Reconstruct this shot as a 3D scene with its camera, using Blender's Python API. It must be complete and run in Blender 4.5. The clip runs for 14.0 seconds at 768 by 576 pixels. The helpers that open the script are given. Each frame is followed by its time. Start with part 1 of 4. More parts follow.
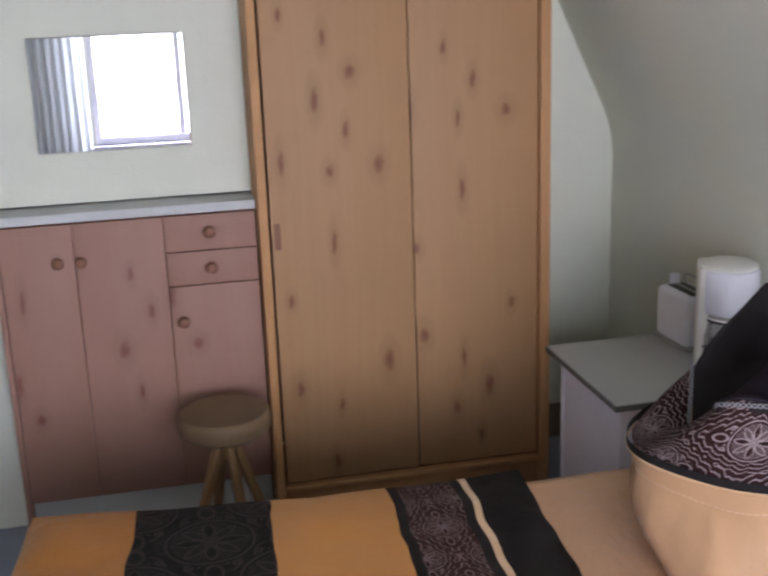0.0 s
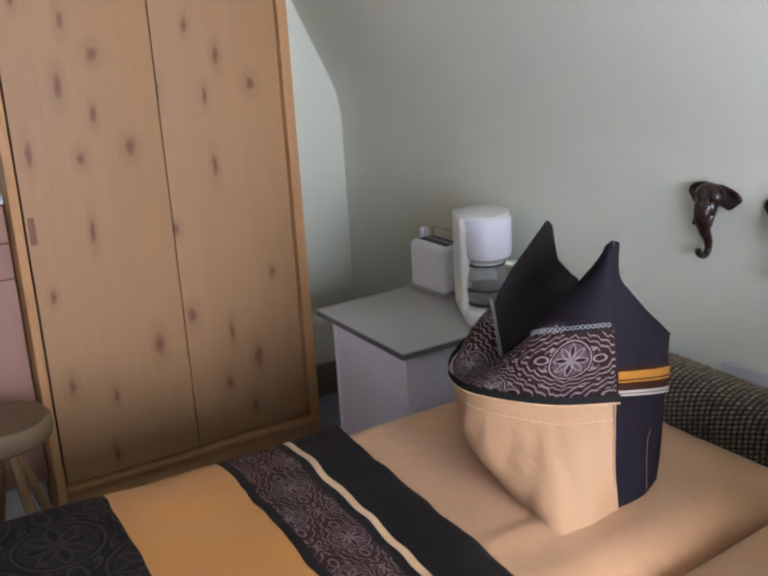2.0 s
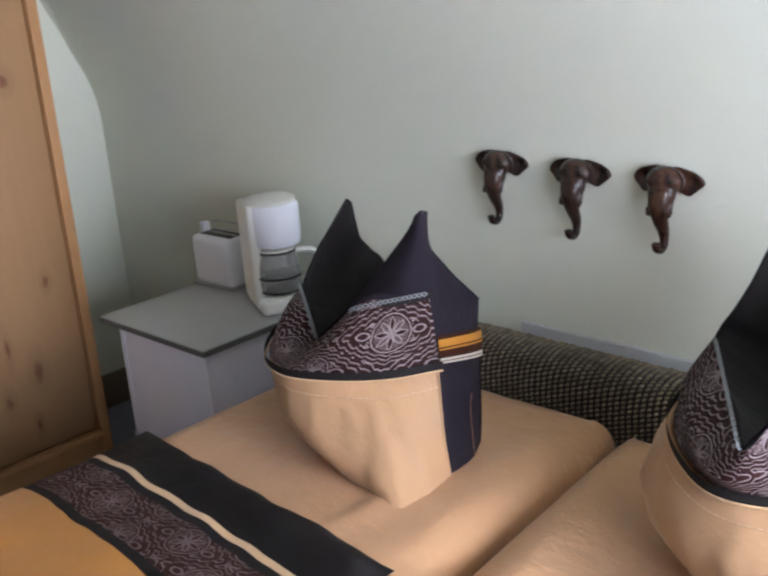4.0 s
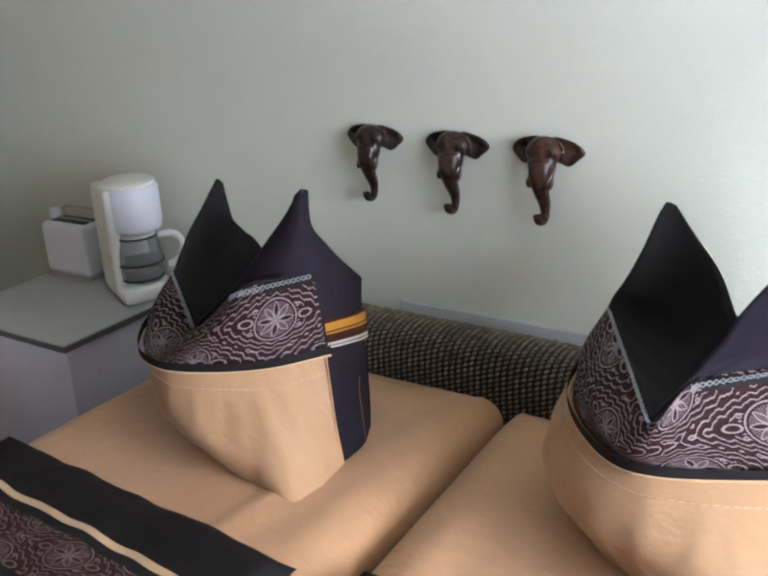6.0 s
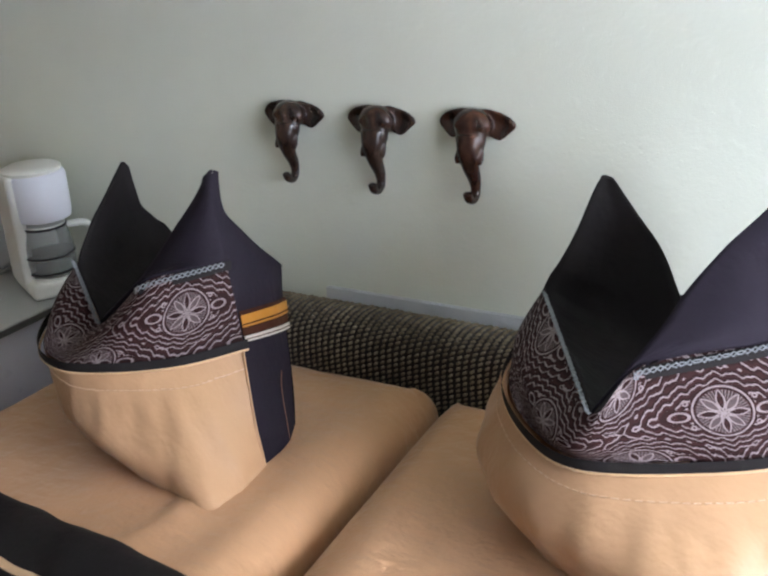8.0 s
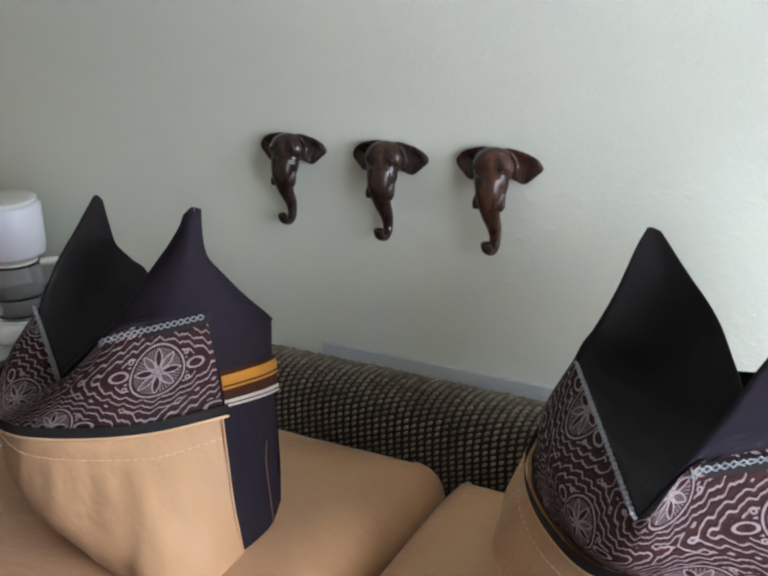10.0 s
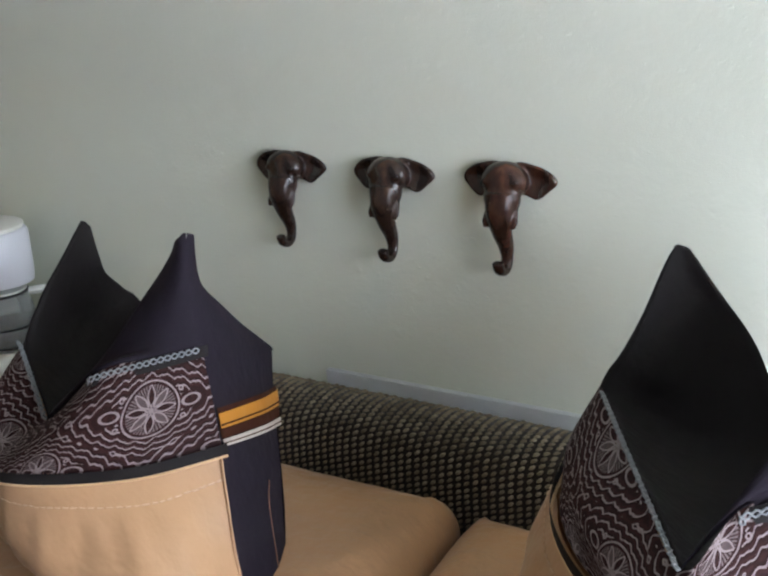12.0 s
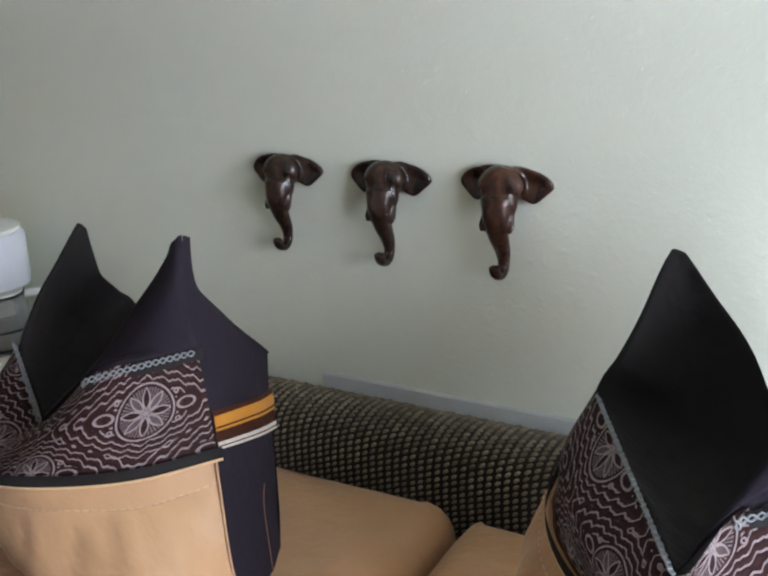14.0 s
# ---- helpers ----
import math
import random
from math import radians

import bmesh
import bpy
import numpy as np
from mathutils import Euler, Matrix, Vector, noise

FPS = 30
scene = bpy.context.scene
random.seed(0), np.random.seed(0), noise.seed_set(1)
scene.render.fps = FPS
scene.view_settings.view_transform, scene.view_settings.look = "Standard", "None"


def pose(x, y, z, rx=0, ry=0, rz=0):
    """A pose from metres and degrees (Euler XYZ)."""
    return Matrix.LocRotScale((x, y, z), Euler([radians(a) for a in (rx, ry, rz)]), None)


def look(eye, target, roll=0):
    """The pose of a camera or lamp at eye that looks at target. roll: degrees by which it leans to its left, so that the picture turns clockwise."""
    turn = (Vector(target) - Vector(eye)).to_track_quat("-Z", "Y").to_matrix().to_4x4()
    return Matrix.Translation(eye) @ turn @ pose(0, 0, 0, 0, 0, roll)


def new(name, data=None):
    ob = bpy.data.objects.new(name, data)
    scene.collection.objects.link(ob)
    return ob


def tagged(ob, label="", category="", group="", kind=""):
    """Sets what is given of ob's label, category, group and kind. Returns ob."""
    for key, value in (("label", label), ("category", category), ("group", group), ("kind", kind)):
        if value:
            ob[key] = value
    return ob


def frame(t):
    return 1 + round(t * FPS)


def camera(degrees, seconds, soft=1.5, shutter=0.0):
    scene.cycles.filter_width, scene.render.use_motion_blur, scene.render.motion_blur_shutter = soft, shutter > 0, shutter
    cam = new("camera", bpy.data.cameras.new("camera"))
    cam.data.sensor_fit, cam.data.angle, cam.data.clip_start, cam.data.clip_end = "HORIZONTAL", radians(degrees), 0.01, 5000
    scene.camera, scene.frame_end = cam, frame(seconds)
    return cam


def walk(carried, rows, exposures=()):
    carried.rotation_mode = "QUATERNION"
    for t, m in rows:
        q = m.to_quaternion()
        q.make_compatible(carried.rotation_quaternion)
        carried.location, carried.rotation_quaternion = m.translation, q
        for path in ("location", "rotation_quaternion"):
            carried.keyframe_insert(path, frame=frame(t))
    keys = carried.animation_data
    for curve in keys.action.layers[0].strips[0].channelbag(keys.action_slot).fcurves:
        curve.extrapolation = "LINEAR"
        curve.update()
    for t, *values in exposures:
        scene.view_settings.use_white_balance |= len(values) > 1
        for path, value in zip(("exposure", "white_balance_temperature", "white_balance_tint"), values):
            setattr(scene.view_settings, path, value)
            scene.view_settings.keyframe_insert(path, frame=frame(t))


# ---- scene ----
from mathutils.bvhtree import BVHTree

cam = camera(39.4, 14.0, soft=2.4, shutter=0.5)
PATH = [
    (0, (0.678, 0.347, 1.675), (-1.206, 0.743, 1.132), -2.1),
    (0.5, (0.629, 0.279, 1.672), (-1.206, 0.851, 1.122), -1.5),
    (1, (0.592, 0.211, 1.665), (-1.178, 0.94, 1.085), -1.5),
    (1.5, (0.608, 0.092, 1.68), (-1.085, 0.981, 1.093), -3.0),
    (2, (0.622, 0.01, 1.68), (-1.018, 0.981, 1.073), -3.5),
    (2.5, (0.592, -0.028, 1.659), (-1.017, 0.991, 1.047), -3.6),
    (3, (0.542, -0.053, 1.646), (-0.959, 1.12, 1.035), -5.7),
    (3.5, (0.519, -0.067, 1.641), (-0.904, 1.191, 1.012), -4.8),
    (4, (0.505, -0.077, 1.638), (-0.84, 1.259, 1.001), -4.6),
    (6.3, (0.376, -0.055, 1.616), (-0.711, 1.471, 0.915), -4.7),
    (6.5, (0.379, -0.033, 1.608), (-0.7, 1.497, 0.904), -5.3),
    (7, (0.368, -0.004, 1.596), (-0.688, 1.53, 0.867), -4.9),
    (7.5, (0.354, 0.031, 1.583), (-0.671, 1.58, 0.84), -4.8),
    (8, (0.332, 0.075, 1.57), (-0.687, 1.632, 0.837), -4.5),
    (10.5, (0.165, 0.326, 1.49), (-0.876, 1.906, 0.842), -2.3),
    (11, (0.147, 0.354, 1.486), (-0.929, 1.912, 0.843), -3.2),
    (11.5, (0.128, 0.366, 1.483), (-0.901, 1.957, 0.843), -2.7),
    (12, (0.122, 0.373, 1.484), (-0.914, 1.962, 0.85), -3.9),
    (12.5, (0.114, 0.375, 1.484), (-0.909, 1.974, 0.854), -3.9),
    (13, (0.111, 0.378, 1.483), (-0.918, 1.977, 0.863), -4.9),
    (13.5, (0.125, 0.369, 1.483), (-0.906, 1.96, 0.845), -2.9),
    (14, (0.123, 0.375, 1.48), (-0.91, 1.969, 0.856), -3.6),
]
walk(cam, [(t, look(e, g, r)) for t, e, g, r in PATH], [(0.0, -0.30, 6750, 16), (1.5, -0.04, 6550, 13), (4.0, 0.0, 6500, 10), (7.0, -0.09, 6600, 8), (14.0, -0.21, 6650, 5)])

# ---- world, window light ----
world = bpy.data.worlds.new("sky")
scene.world = world
world.use_nodes = True
wn = world.node_tree.nodes
sky = wn.new("ShaderNodeTexSky")
sky.sky_type = "NISHITA"
sky.sun_disc = False
sky.sun_elevation, sky.sun_rotation = radians(38), radians(200)
wn["Background"].inputs["Strength"].default_value = 0.12
world.node_tree.links.new(sky.outputs[0], wn["Background"].inputs["Color"])


WIN = (-0.04, 1.46, 0.68, 1.82)      # opening in the wall opposite the wardrobe: y0, y1, z0, z1
sky_light = bpy.data.lights.new("window_daylight", "AREA")
sky_light.shape, sky_light.size, sky_light.size_y, sky_light.energy, sky_light.color = "RECTANGLE", WIN[1] - WIN[0], WIN[3] - WIN[2], 96, (0.755, 0.82, 1.02)
new("window_daylight", sky_light).matrix_world = look((1.66, (WIN[0] + WIN[1]) / 2, (WIN[2] + WIN[3]) / 2), (0.66, (WIN[0] + WIN[1]) / 2, (WIN[2] + WIN[3]) / 2 - 0.06))
scene.view_settings.exposure = 0.0


# ---- materials ----
def mat(name, colour, rough=0.6, metal=0.0, spec=0.5):
    m = bpy.data.materials.new(name)
    m.use_nodes = True
    b = m.node_tree.nodes["Principled BSDF"]
    b.inputs["Base Color"].default_value = (*colour, 1)
    b.inputs["Roughness"].default_value = rough
    b.inputs["Metallic"].default_value = metal
    b.inputs["Specular IOR Level"].default_value = spec
    return m


class Net:
    """Short hand for wiring nodes of one material."""

    def __init__(self, m):
        self.t = m.node_tree
        self.b = self.t.nodes["Principled BSDF"]

    def put(self, socket, v):
        if isinstance(v, bpy.types.NodeSocket):
            self.t.links.new(v, socket)
        elif v is not None:
            socket.default_value = v

    def math(self, op, a, b=None, c=None):
        n = self.t.nodes.new("ShaderNodeMath")
        n.operation = op
        for s, v in zip(n.inputs, (a, b, c)):
            self.put(s, v)
        return n.outputs[0]

    def coord(self, kind="Object"):
        return self.t.nodes.new("ShaderNodeTexCoord").outputs[kind]

    def mapped(self, vec, scale=(1, 1, 1), loc=(0, 0, 0)):
        n = self.t.nodes.new("ShaderNodeMapping")
        self.put(n.inputs["Vector"], vec)
        n.inputs["Scale"].default_value, n.inputs["Location"].default_value = scale, loc
        return n.outputs[0]

    def noise(self, vec, scale, detail=4, rough=0.55, out="Fac"):
        n = self.t.nodes.new("ShaderNodeTexNoise")
        self.put(n.inputs["Vector"], vec)
        n.inputs["Scale"].default_value, n.inputs["Detail"].default_value, n.inputs["Roughness"].default_value = scale, detail, rough
        return n.outputs[out]

    def ramp(self, fac, *stops):
        n = self.t.nodes.new("ShaderNodeValToRGB")
        self.put(n.inputs[0], fac)
        e = n.color_ramp.elements
        while len(e) < len(stops):
            e.new(0.5)
        for el, (p, c) in zip(e, stops):
            el.position, el.color = p, (*c, 1)
        return n.outputs[0]

    def mix(self, fac, a, b, mode="MIX"):
        n = self.t.nodes.new("ShaderNodeMix")
        n.data_type, n.blend_type = "RGBA", mode
        self.put(n.inputs[0], fac)
        for s, v in ((n.inputs[6], a), (n.inputs[7], b)):
            self.put(s, (*v, 1) if isinstance(v, tuple) else v)
        return n.outputs[2]

    def split(self, vec):
        n = self.t.nodes.new("ShaderNodeSeparateXYZ")
        self.put(n.inputs[0], vec)
        return n.outputs

    def join(self, x, y, z=0.0):
        n = self.t.nodes.new("ShaderNodeCombineXYZ")
        for s, v in zip(n.inputs, (x, y, z)):
            self.put(s, v)
        return n.outputs[0]

    def bump(self, height, strength=0.3, dist=0.01):
        n = self.t.nodes.new("ShaderNodeBump")
        n.inputs["Strength"].default_value, n.inputs["Distance"].default_value = strength, dist
        self.put(n.inputs["Height"], height)
        self.put(self.b.inputs["Normal"], n.outputs[0])

    def colour(self, c):
        self.put(self.b.inputs["Base Color"], c)


def plaster(name, colour):
    m = mat(name, colour, 0.85, spec=0.25)
    n = Net(m)
    p = n.coord()
    big = n.noise(p, 1.3, 3)
    fine = n.noise(p, 9, 5)
    c = n.mix(big, tuple(v * 0.95 for v in colour), tuple(min(1, v * 1.04) for v in colour))
    n.colour(n.mix(n.math("MULTIPLY", fine, 0.25), c, tuple(v * 0.9 for v in colour)))
    blob = n.math("MAXIMUM", n.math("SMOOTH_MAX", n.noise(p, 24, 2), 0.56, 0.05), n.math("MULTIPLY_ADD", n.noise(p, 62, 2), 0.9, -0.02))
    fleck = n.math("MULTIPLY_ADD", n.noise(p, 90, 3), 0.25, blob)
    n.bump(fleck, 0.36, 0.010)
    return m


def pine(name, light, dark, knots=(), grain=1.0, rough=0.55):
    """Varnished knotty pine; grain runs along z, the knots lie at (y, z) on a front that faces x."""
    m = mat(name, light, rough, spec=0.3)
    n = Net(m)
    p = n.coord()
    s = n.split(p)
    jit = n.noise(p, 38, 2)
    y, z = n.math("MULTIPLY_ADD", jit, 0.016, n.math("SUBTRACT", s[1], 0.008)), n.math("MULTIPLY_ADD", jit, 0.022, n.math("SUBTRACT", s[2], 0.011))
    knot = None
    for i, (ky, kz) in enumerate(knots):
        w, h = 92 - 15 * (i % 4), 36 - 8 * (i % 3)
        dy = n.math("MULTIPLY", n.math("SUBTRACT", y, ky), w)
        dz = n.math("MULTIPLY", n.math("SUBTRACT", z, kz), h)
        d = n.math("ADD", n.math("MULTIPLY", dy, dy), n.math("MULTIPLY", dz, dz))
        knot = d if knot is None else n.math("SMOOTH_MIN", knot, d, 0.35)
    if knot is None:
        knot = n.math("ADD", 60.0, 0.0)
    wob = n.noise(n.mapped(p, (2, 2, 0.8)), 2.2, 3)
    pull = n.math("DIVIDE", 0.5, n.math("ADD", 1.2, knot))
    across = n.math("ADD", n.math("MULTIPLY", n.math("ADD", y, s[0]), 1.0), n.math("MULTIPLY_ADD", wob, 0.05, n.math("MULTIPLY", pull, 0.06)))
    rings = n.noise(n.join(n.math("MULTIPLY", across, 48 * grain), n.math("MULTIPLY", z, 0.7), 0.0), 1.0, 3, 0.6)
    fibre = n.noise(n.mapped(p, (160, 160, 5)), 1.0, 2)
    boards = n.noise(n.join(n.math("FLOOR", n.math("MULTIPLY", y, 9.5)), 0.3, 0.0), 3.1, 0)
    c = n.ramp(rings, (0.22, light), (0.95, dark))
    c = n.mix(n.math("MULTIPLY", n.noise(n.mapped(p, (3.5, 3.5, 0.9)), 1.6, 2), 0.6), c, tuple(min(1, v * 1.12) for v in light))
    c = n.mix(n.math("MULTIPLY", fibre, 0.20), c, tuple(v * 0.72 for v in dark))
    streak = n.noise(n.join(n.math("MULTIPLY", across, 13.0), n.math("MULTIPLY", z, 0.35), 2.0), 1.0, 2)
    c = n.mix(n.ramp(streak, (0.42, (0, 0, 0)), (0.70, (0.5, 0.5, 0.5))), c, (light[0] * 0.92, light[1] * 0.82, light[2] * 0.74))
    c = n.mix(n.math("MULTIPLY", boards, 0.7), c, (light[0] * 0.92, light[1] * 0.86, light[2] * 0.86))
    halo = n.ramp(n.math("MULTIPLY", knot, 0.22), (0.0, (1, 1, 1)), (1.0, (0, 0, 0)))
    c = n.mix(n.math("MULTIPLY", halo, 0.32), c, tuple(v * 0.60 for v in dark))
    core = n.ramp(n.math("ADD", knot, n.math("MULTIPLY", fibre, 0.4)), (0.20, (1, 1, 1)), (1.0, (0, 0, 0)))
    c = n.mix(n.math("MULTIPLY", core, 0.78), c, (0.17, 0.055, 0.034))
    n.colour(c)
    n.bump(n.math("MULTIPLY_ADD", rings, 0.6, fibre), 0.12, 0.002)
    return m


def cloth(name, colour, rough=0.55, weave=900, wrinkle=0.35, sheen=0.25, spec=0.3):
    m = mat(name, colour, rough, spec=spec)
    n = Net(m)
    p = n.coord()
    fold = n.noise(p, 7, 4, 0.6)
    crease = n.noise(n.mapped(p, (1, 2.4, 1)), 16, 3, 0.6)
    n.colour(n.mix(fold, tuple(v * 0.90 for v in colour), tuple(min(1, v * 1.06) for v in colour)))
    thread = n.noise(p, weave, 1)
    n.bump(n.math("ADD", n.math("MULTIPLY_ADD", crease, 0.28, fold), n.math("MULTIPLY", thread, 0.015)), wrinkle, 0.02)
    n.b.inputs["Sheen Weight"].default_value = sheen
    return m


def embroidery(n, u, v, pitch, height):
    """0..1 mask of pale lines: flower medallions in a middle row and half ones at both edges, with stepped contour
    lines flowing round them."""
    M = n.math
    wob = M("MULTIPLY", M("SUBTRACT", n.noise(n.join(u, v), 21, 2), 0.5), 0.005)
    step = M("ADD", M("MULTIPLY", M("PINGPONG", M("ADD", u, wob), 0.0125), 0.40), M("MULTIPLY", M("PINGPONG", M("ADD", u, 0.004), 0.00625), 0.30))
    best, flower = None, None
    near = None
    for off, row in ((0.0, 0.56), (0.5, 0.02), (0.5, 1.06)):
        cu = M("MULTIPLY", M("SUBTRACT", M("FRACT", M("ADD", M("DIVIDE", u, pitch), 0.5 + off)), 0.5), pitch)
        cv = M("SUBTRACT", v, row * height)
        au, av = M("ABSOLUTE", cu), M("ABSOLUTE", cv)
        r = M("SQRT", M("ADD", M("MULTIPLY", cu, cu), M("MULTIPLY", cv, cv)))
        e = M("ADD", M("MULTIPLY_ADD", au, 0.24, M("MULTIPLY", av, 0.5)),
              M("MULTIPLY", M("SQRT", M("ADD", M("MULTIPLY", cu, M("MULTIPLY", cu, 0.26)), M("MULTIPLY", cv, cv))), 0.5))
        best = e if best is None else M("MINIMUM", best, e)
        near = r if near is None else M("MINIMUM", near, r)
        ang = M("ARCTAN2", cv, cu)
        turn = M("MULTIPLY", M("SUBTRACT", M("FRACT", M("MULTIPLY_ADD", ang, 1.2732, 0.5)), 0.5), 0.7854)
        across = M("MULTIPLY", M("ABSOLUTE", turn), r)
        wide = M("MULTIPLY", M("SINE", M("MULTIPLY", M("MAXIMUM", M("SUBTRACT", r, 0.005), 0.0), 100.0)), 0.0056)
        line = M("LESS_THAN", M("ABSOLUTE", M("SUBTRACT", across, wide)), 0.0013)
        full = M("MULTIPLY", M("LESS_THAN", across, M("MULTIPLY", wide, 0.8)), M("GREATER_THAN", M("ABSOLUTE", M("SINE", M("MULTIPLY", ang, 2.0))), 0.707))
        fan = M("MULTIPLY", M("GREATER_THAN", across, M("ADD", wide, 0.0022)), M("MULTIPLY", M("GREATER_THAN", r, 0.015), M("GREATER_THAN", M("SINE", M("MULTIPLY", ang, 48.0)), -0.3)))
        full = M("MAXIMUM", full, M("MULTIPLY", fan, 1.7))
        pet = M("MULTIPLY", M("MAXIMUM", line, M("MULTIPLY", full, 0.28)), M("LESS_THAN", r, 0.036))
        ring = M("LESS_THAN", M("ABSOLUTE", M("SUBTRACT", r, 0.0410)), 0.0014)
        tu = M("MULTIPLY", M("SUBTRACT", au, 0.060), 0.58)
        drop = M("SQRT", M("ADD", M("MULTIPLY", tu, tu), M("MULTIPLY", cv, cv)))
        dline = M("LESS_THAN", M("ABSOLUTE", M("SUBTRACT", drop, 0.0078)), 0.0014)
        du, dv = M("SUBTRACT", au, 0.046), M("SUBTRACT", av, 0.021)
        dot = M("LESS_THAN", M("ABSOLUTE", M("SUBTRACT", M("SQRT", M("ADD", M("MULTIPLY", du, du), M("MULTIPLY", dv, dv))), 0.0030)), 0.0012)
        one = M("MAXIMUM", M("MAXIMUM", pet, ring), M("MAXIMUM", dline, dot))
        flower = one if flower is None else M("MAXIMUM", flower, one)
        near = M("MINIMUM", near, M("MULTIPLY_ADD", drop, 2.0, 0.018))
    fr = M("FRACT", M("MULTIPLY", M("ADD", best, M("MULTIPLY_ADD", wob, 0.30, step)), 96.0))
    lines = M("MULTIPLY", M("LESS_THAN", fr, 0.225), M("GREATER_THAN", near, 0.0455))
    return M("MAXIMUM", lines, flower), M("GREATER_THAN", fr, 0.6)


def patterned(name, base, thread, kind, pitch, height, strength=0.8, v0=0.0, scale=1.0):
    """Woven cloth with pale embroidery; kind UV for the pillows, Object for the duvet."""
    m = mat(name, base, 0.7, spec=0.12)
    n = Net(m)
    s = n.split(n.coord(kind))
    p = n.coord()
    u, v = n.math("MULTIPLY", s[0], scale), n.math("MULTIPLY", n.math("SUBTRACT", s[1], v0), scale)
    mask, band = embroidery(n, u, v, pitch, height)
    worn = n.math("MULTIPLY", mask, n.math("MULTIPLY_ADD", n.noise(p, 75, 3), 0.6, 0.45))
    ground = n.mix(n.math("MULTIPLY", band, n.noise(p, 30, 3)), tuple(c * 0.85 for c in base), tuple(c * 1.7 for c in base))
    n.colour(n.mix(n.math("MULTIPLY", worn, strength), ground, thread))
    n.bump(n.math("MULTIPLY_ADD", n.noise(p, 9, 3), 2.0, mask), 0.25, 0.004)
    return m


def speckled(name, colour, rough, amount=0.10):
    """Smooth plastic or laminate with faint grime and uneven gloss."""
    m = mat(name, colour, rough)
    n = Net(m)
    p = n.coord()
    n.colour(n.mix(n.noise(p, 6, 4), tuple(v * (1 - amount) for v in colour), tuple(min(1, v * (1 + amount)) for v in colour)))
    n.put(n.b.inputs["Roughness"], n.math("MULTIPLY_ADD", n.noise(p, 14, 3), 0.08, rough - 0.03))
    n.bump(n.noise(p, 220, 2), 0.05, 0.001)
    return m


KNOTS = ((0.734, 1.602), (0.86, 1.534), (0.828, 1.35), (0.939, 1.431), (0.92, 1.257), (0.718, 1.167), (0.865, 1.134), (1.019, 1.146), (0.87, 0.911),
         (0.725, 0.735), (0.739, 0.44), (1.031, 0.507), (0.871, 0.373), (0.846, 0.178))
KNOTS_R = ((1.233, 1.489), (1.324, 1.389), (1.118, 1.304), (1.431, 1.29), (1.275, 1.272), (1.284, 1.05), (1.131, 0.87), (1.152, 0.577),
           (1.283, 0.487), (1.447, 0.664), (1.258, 0.317), (1.369, 0.382), (1.342, 0.209))
KNOTS_C = ((0.243, 0.853), (0.297, 0.73), (0.361, 0.771), (0.43, 0.612), (0.243, 0.469), (-0.12, 0.529), (-0.069, 0.409), (0.204, 0.612), (-0.08, 0.791))
PINE_L, PINE_D = (0.415, 0.245, 0.120), (0.320, 0.172, 0.076)
M_DOOR_A = pine("pine_door_a", PINE_L, PINE_D, KNOTS)
M_DOOR_B = pine("pine_door_b", PINE_L, PINE_D, KNOTS_R)
M_FRAME = pine("pine_frame", (0.50, 0.275, 0.12), (0.40, 0.20, 0.075))
M_CAB = pine("pine_pinkish", (0.35, 0.197, 0.144), (0.285, 0.152, 0.106), KNOTS_C)
M_KNOB = pine("pine_knob", (0.24, 0.115, 0.07), (0.17, 0.075, 0.04))
M_STOOL = pine("stool_wood", (0.18, 0.12, 0.065), (0.12, 0.076, 0.038), rough=0.55)
M_STOOL_LEG = pine("stool_leg_wood", (0.30, 0.18, 0.08), (0.22, 0.125, 0.05))
M_WALL = plaster("wall_plaster", (0.70, 0.715, 0.60))
# wall plaster darkened for the unseen wall behind, to cut bounce light
M_WALL_LOWBOUNCE = plaster("low_bounce_wall_plaster", (0.46, 0.44, 0.41))
# ceiling is never in view; set well below M_WALL so it bounces less light
M_CEIL = plaster("low_bounce_ceiling_plaster", (0.40, 0.40, 0.37))
M_LEDGE = plaster("ledge_paint", (0.56, 0.57, 0.55))
M_TRIMPAINT = plaster("grey_trim_paint", (0.55, 0.56, 0.56))
M_DARK = mat("shadow_gap", (0.055, 0.035, 0.025), 0.8)
M_GREYTOP = speckled("grey_laminate", (0.45, 0.46, 0.455), 0.35)
M_EDGE = mat("dark_edge", (0.12, 0.12, 0.12), 0.5)
M_WHITE = speckled("white_laminate", (0.79, 0.78, 0.88), 0.28, 0.04)
M_PLASTIC = speckled("white_plastic", (0.87, 0.86, 0.81), 0.32, 0.05)
M_PLASTIC_B = speckled("cool_white_plastic", (0.85, 0.86, 0.93), 0.28, 0.05)
M_BLACK = mat("black_plastic", (0.015, 0.015, 0.016), 0.35)
M_MIRROR = mat("mirror", (0.92, 0.93, 0.93), 0.015, 1.0)
M_SHEET = cloth("peach_satin", (0.54, 0.298, 0.153), 0.34, wrinkle=0.52, sheen=0.1)
M_ORANGE = cloth("orange_satin", (0.50, 0.205, 0.040), 0.45, wrinkle=0.2, sheen=0.1)
M_AMBER = cloth("amber_satin", (0.42, 0.150, 0.014), 0.45, wrinkle=0.3, sheen=0.05)
M_CREAM = cloth("apricot_satin", (0.455, 0.262, 0.136), 0.45, wrinkle=0.36, sheen=0.1)
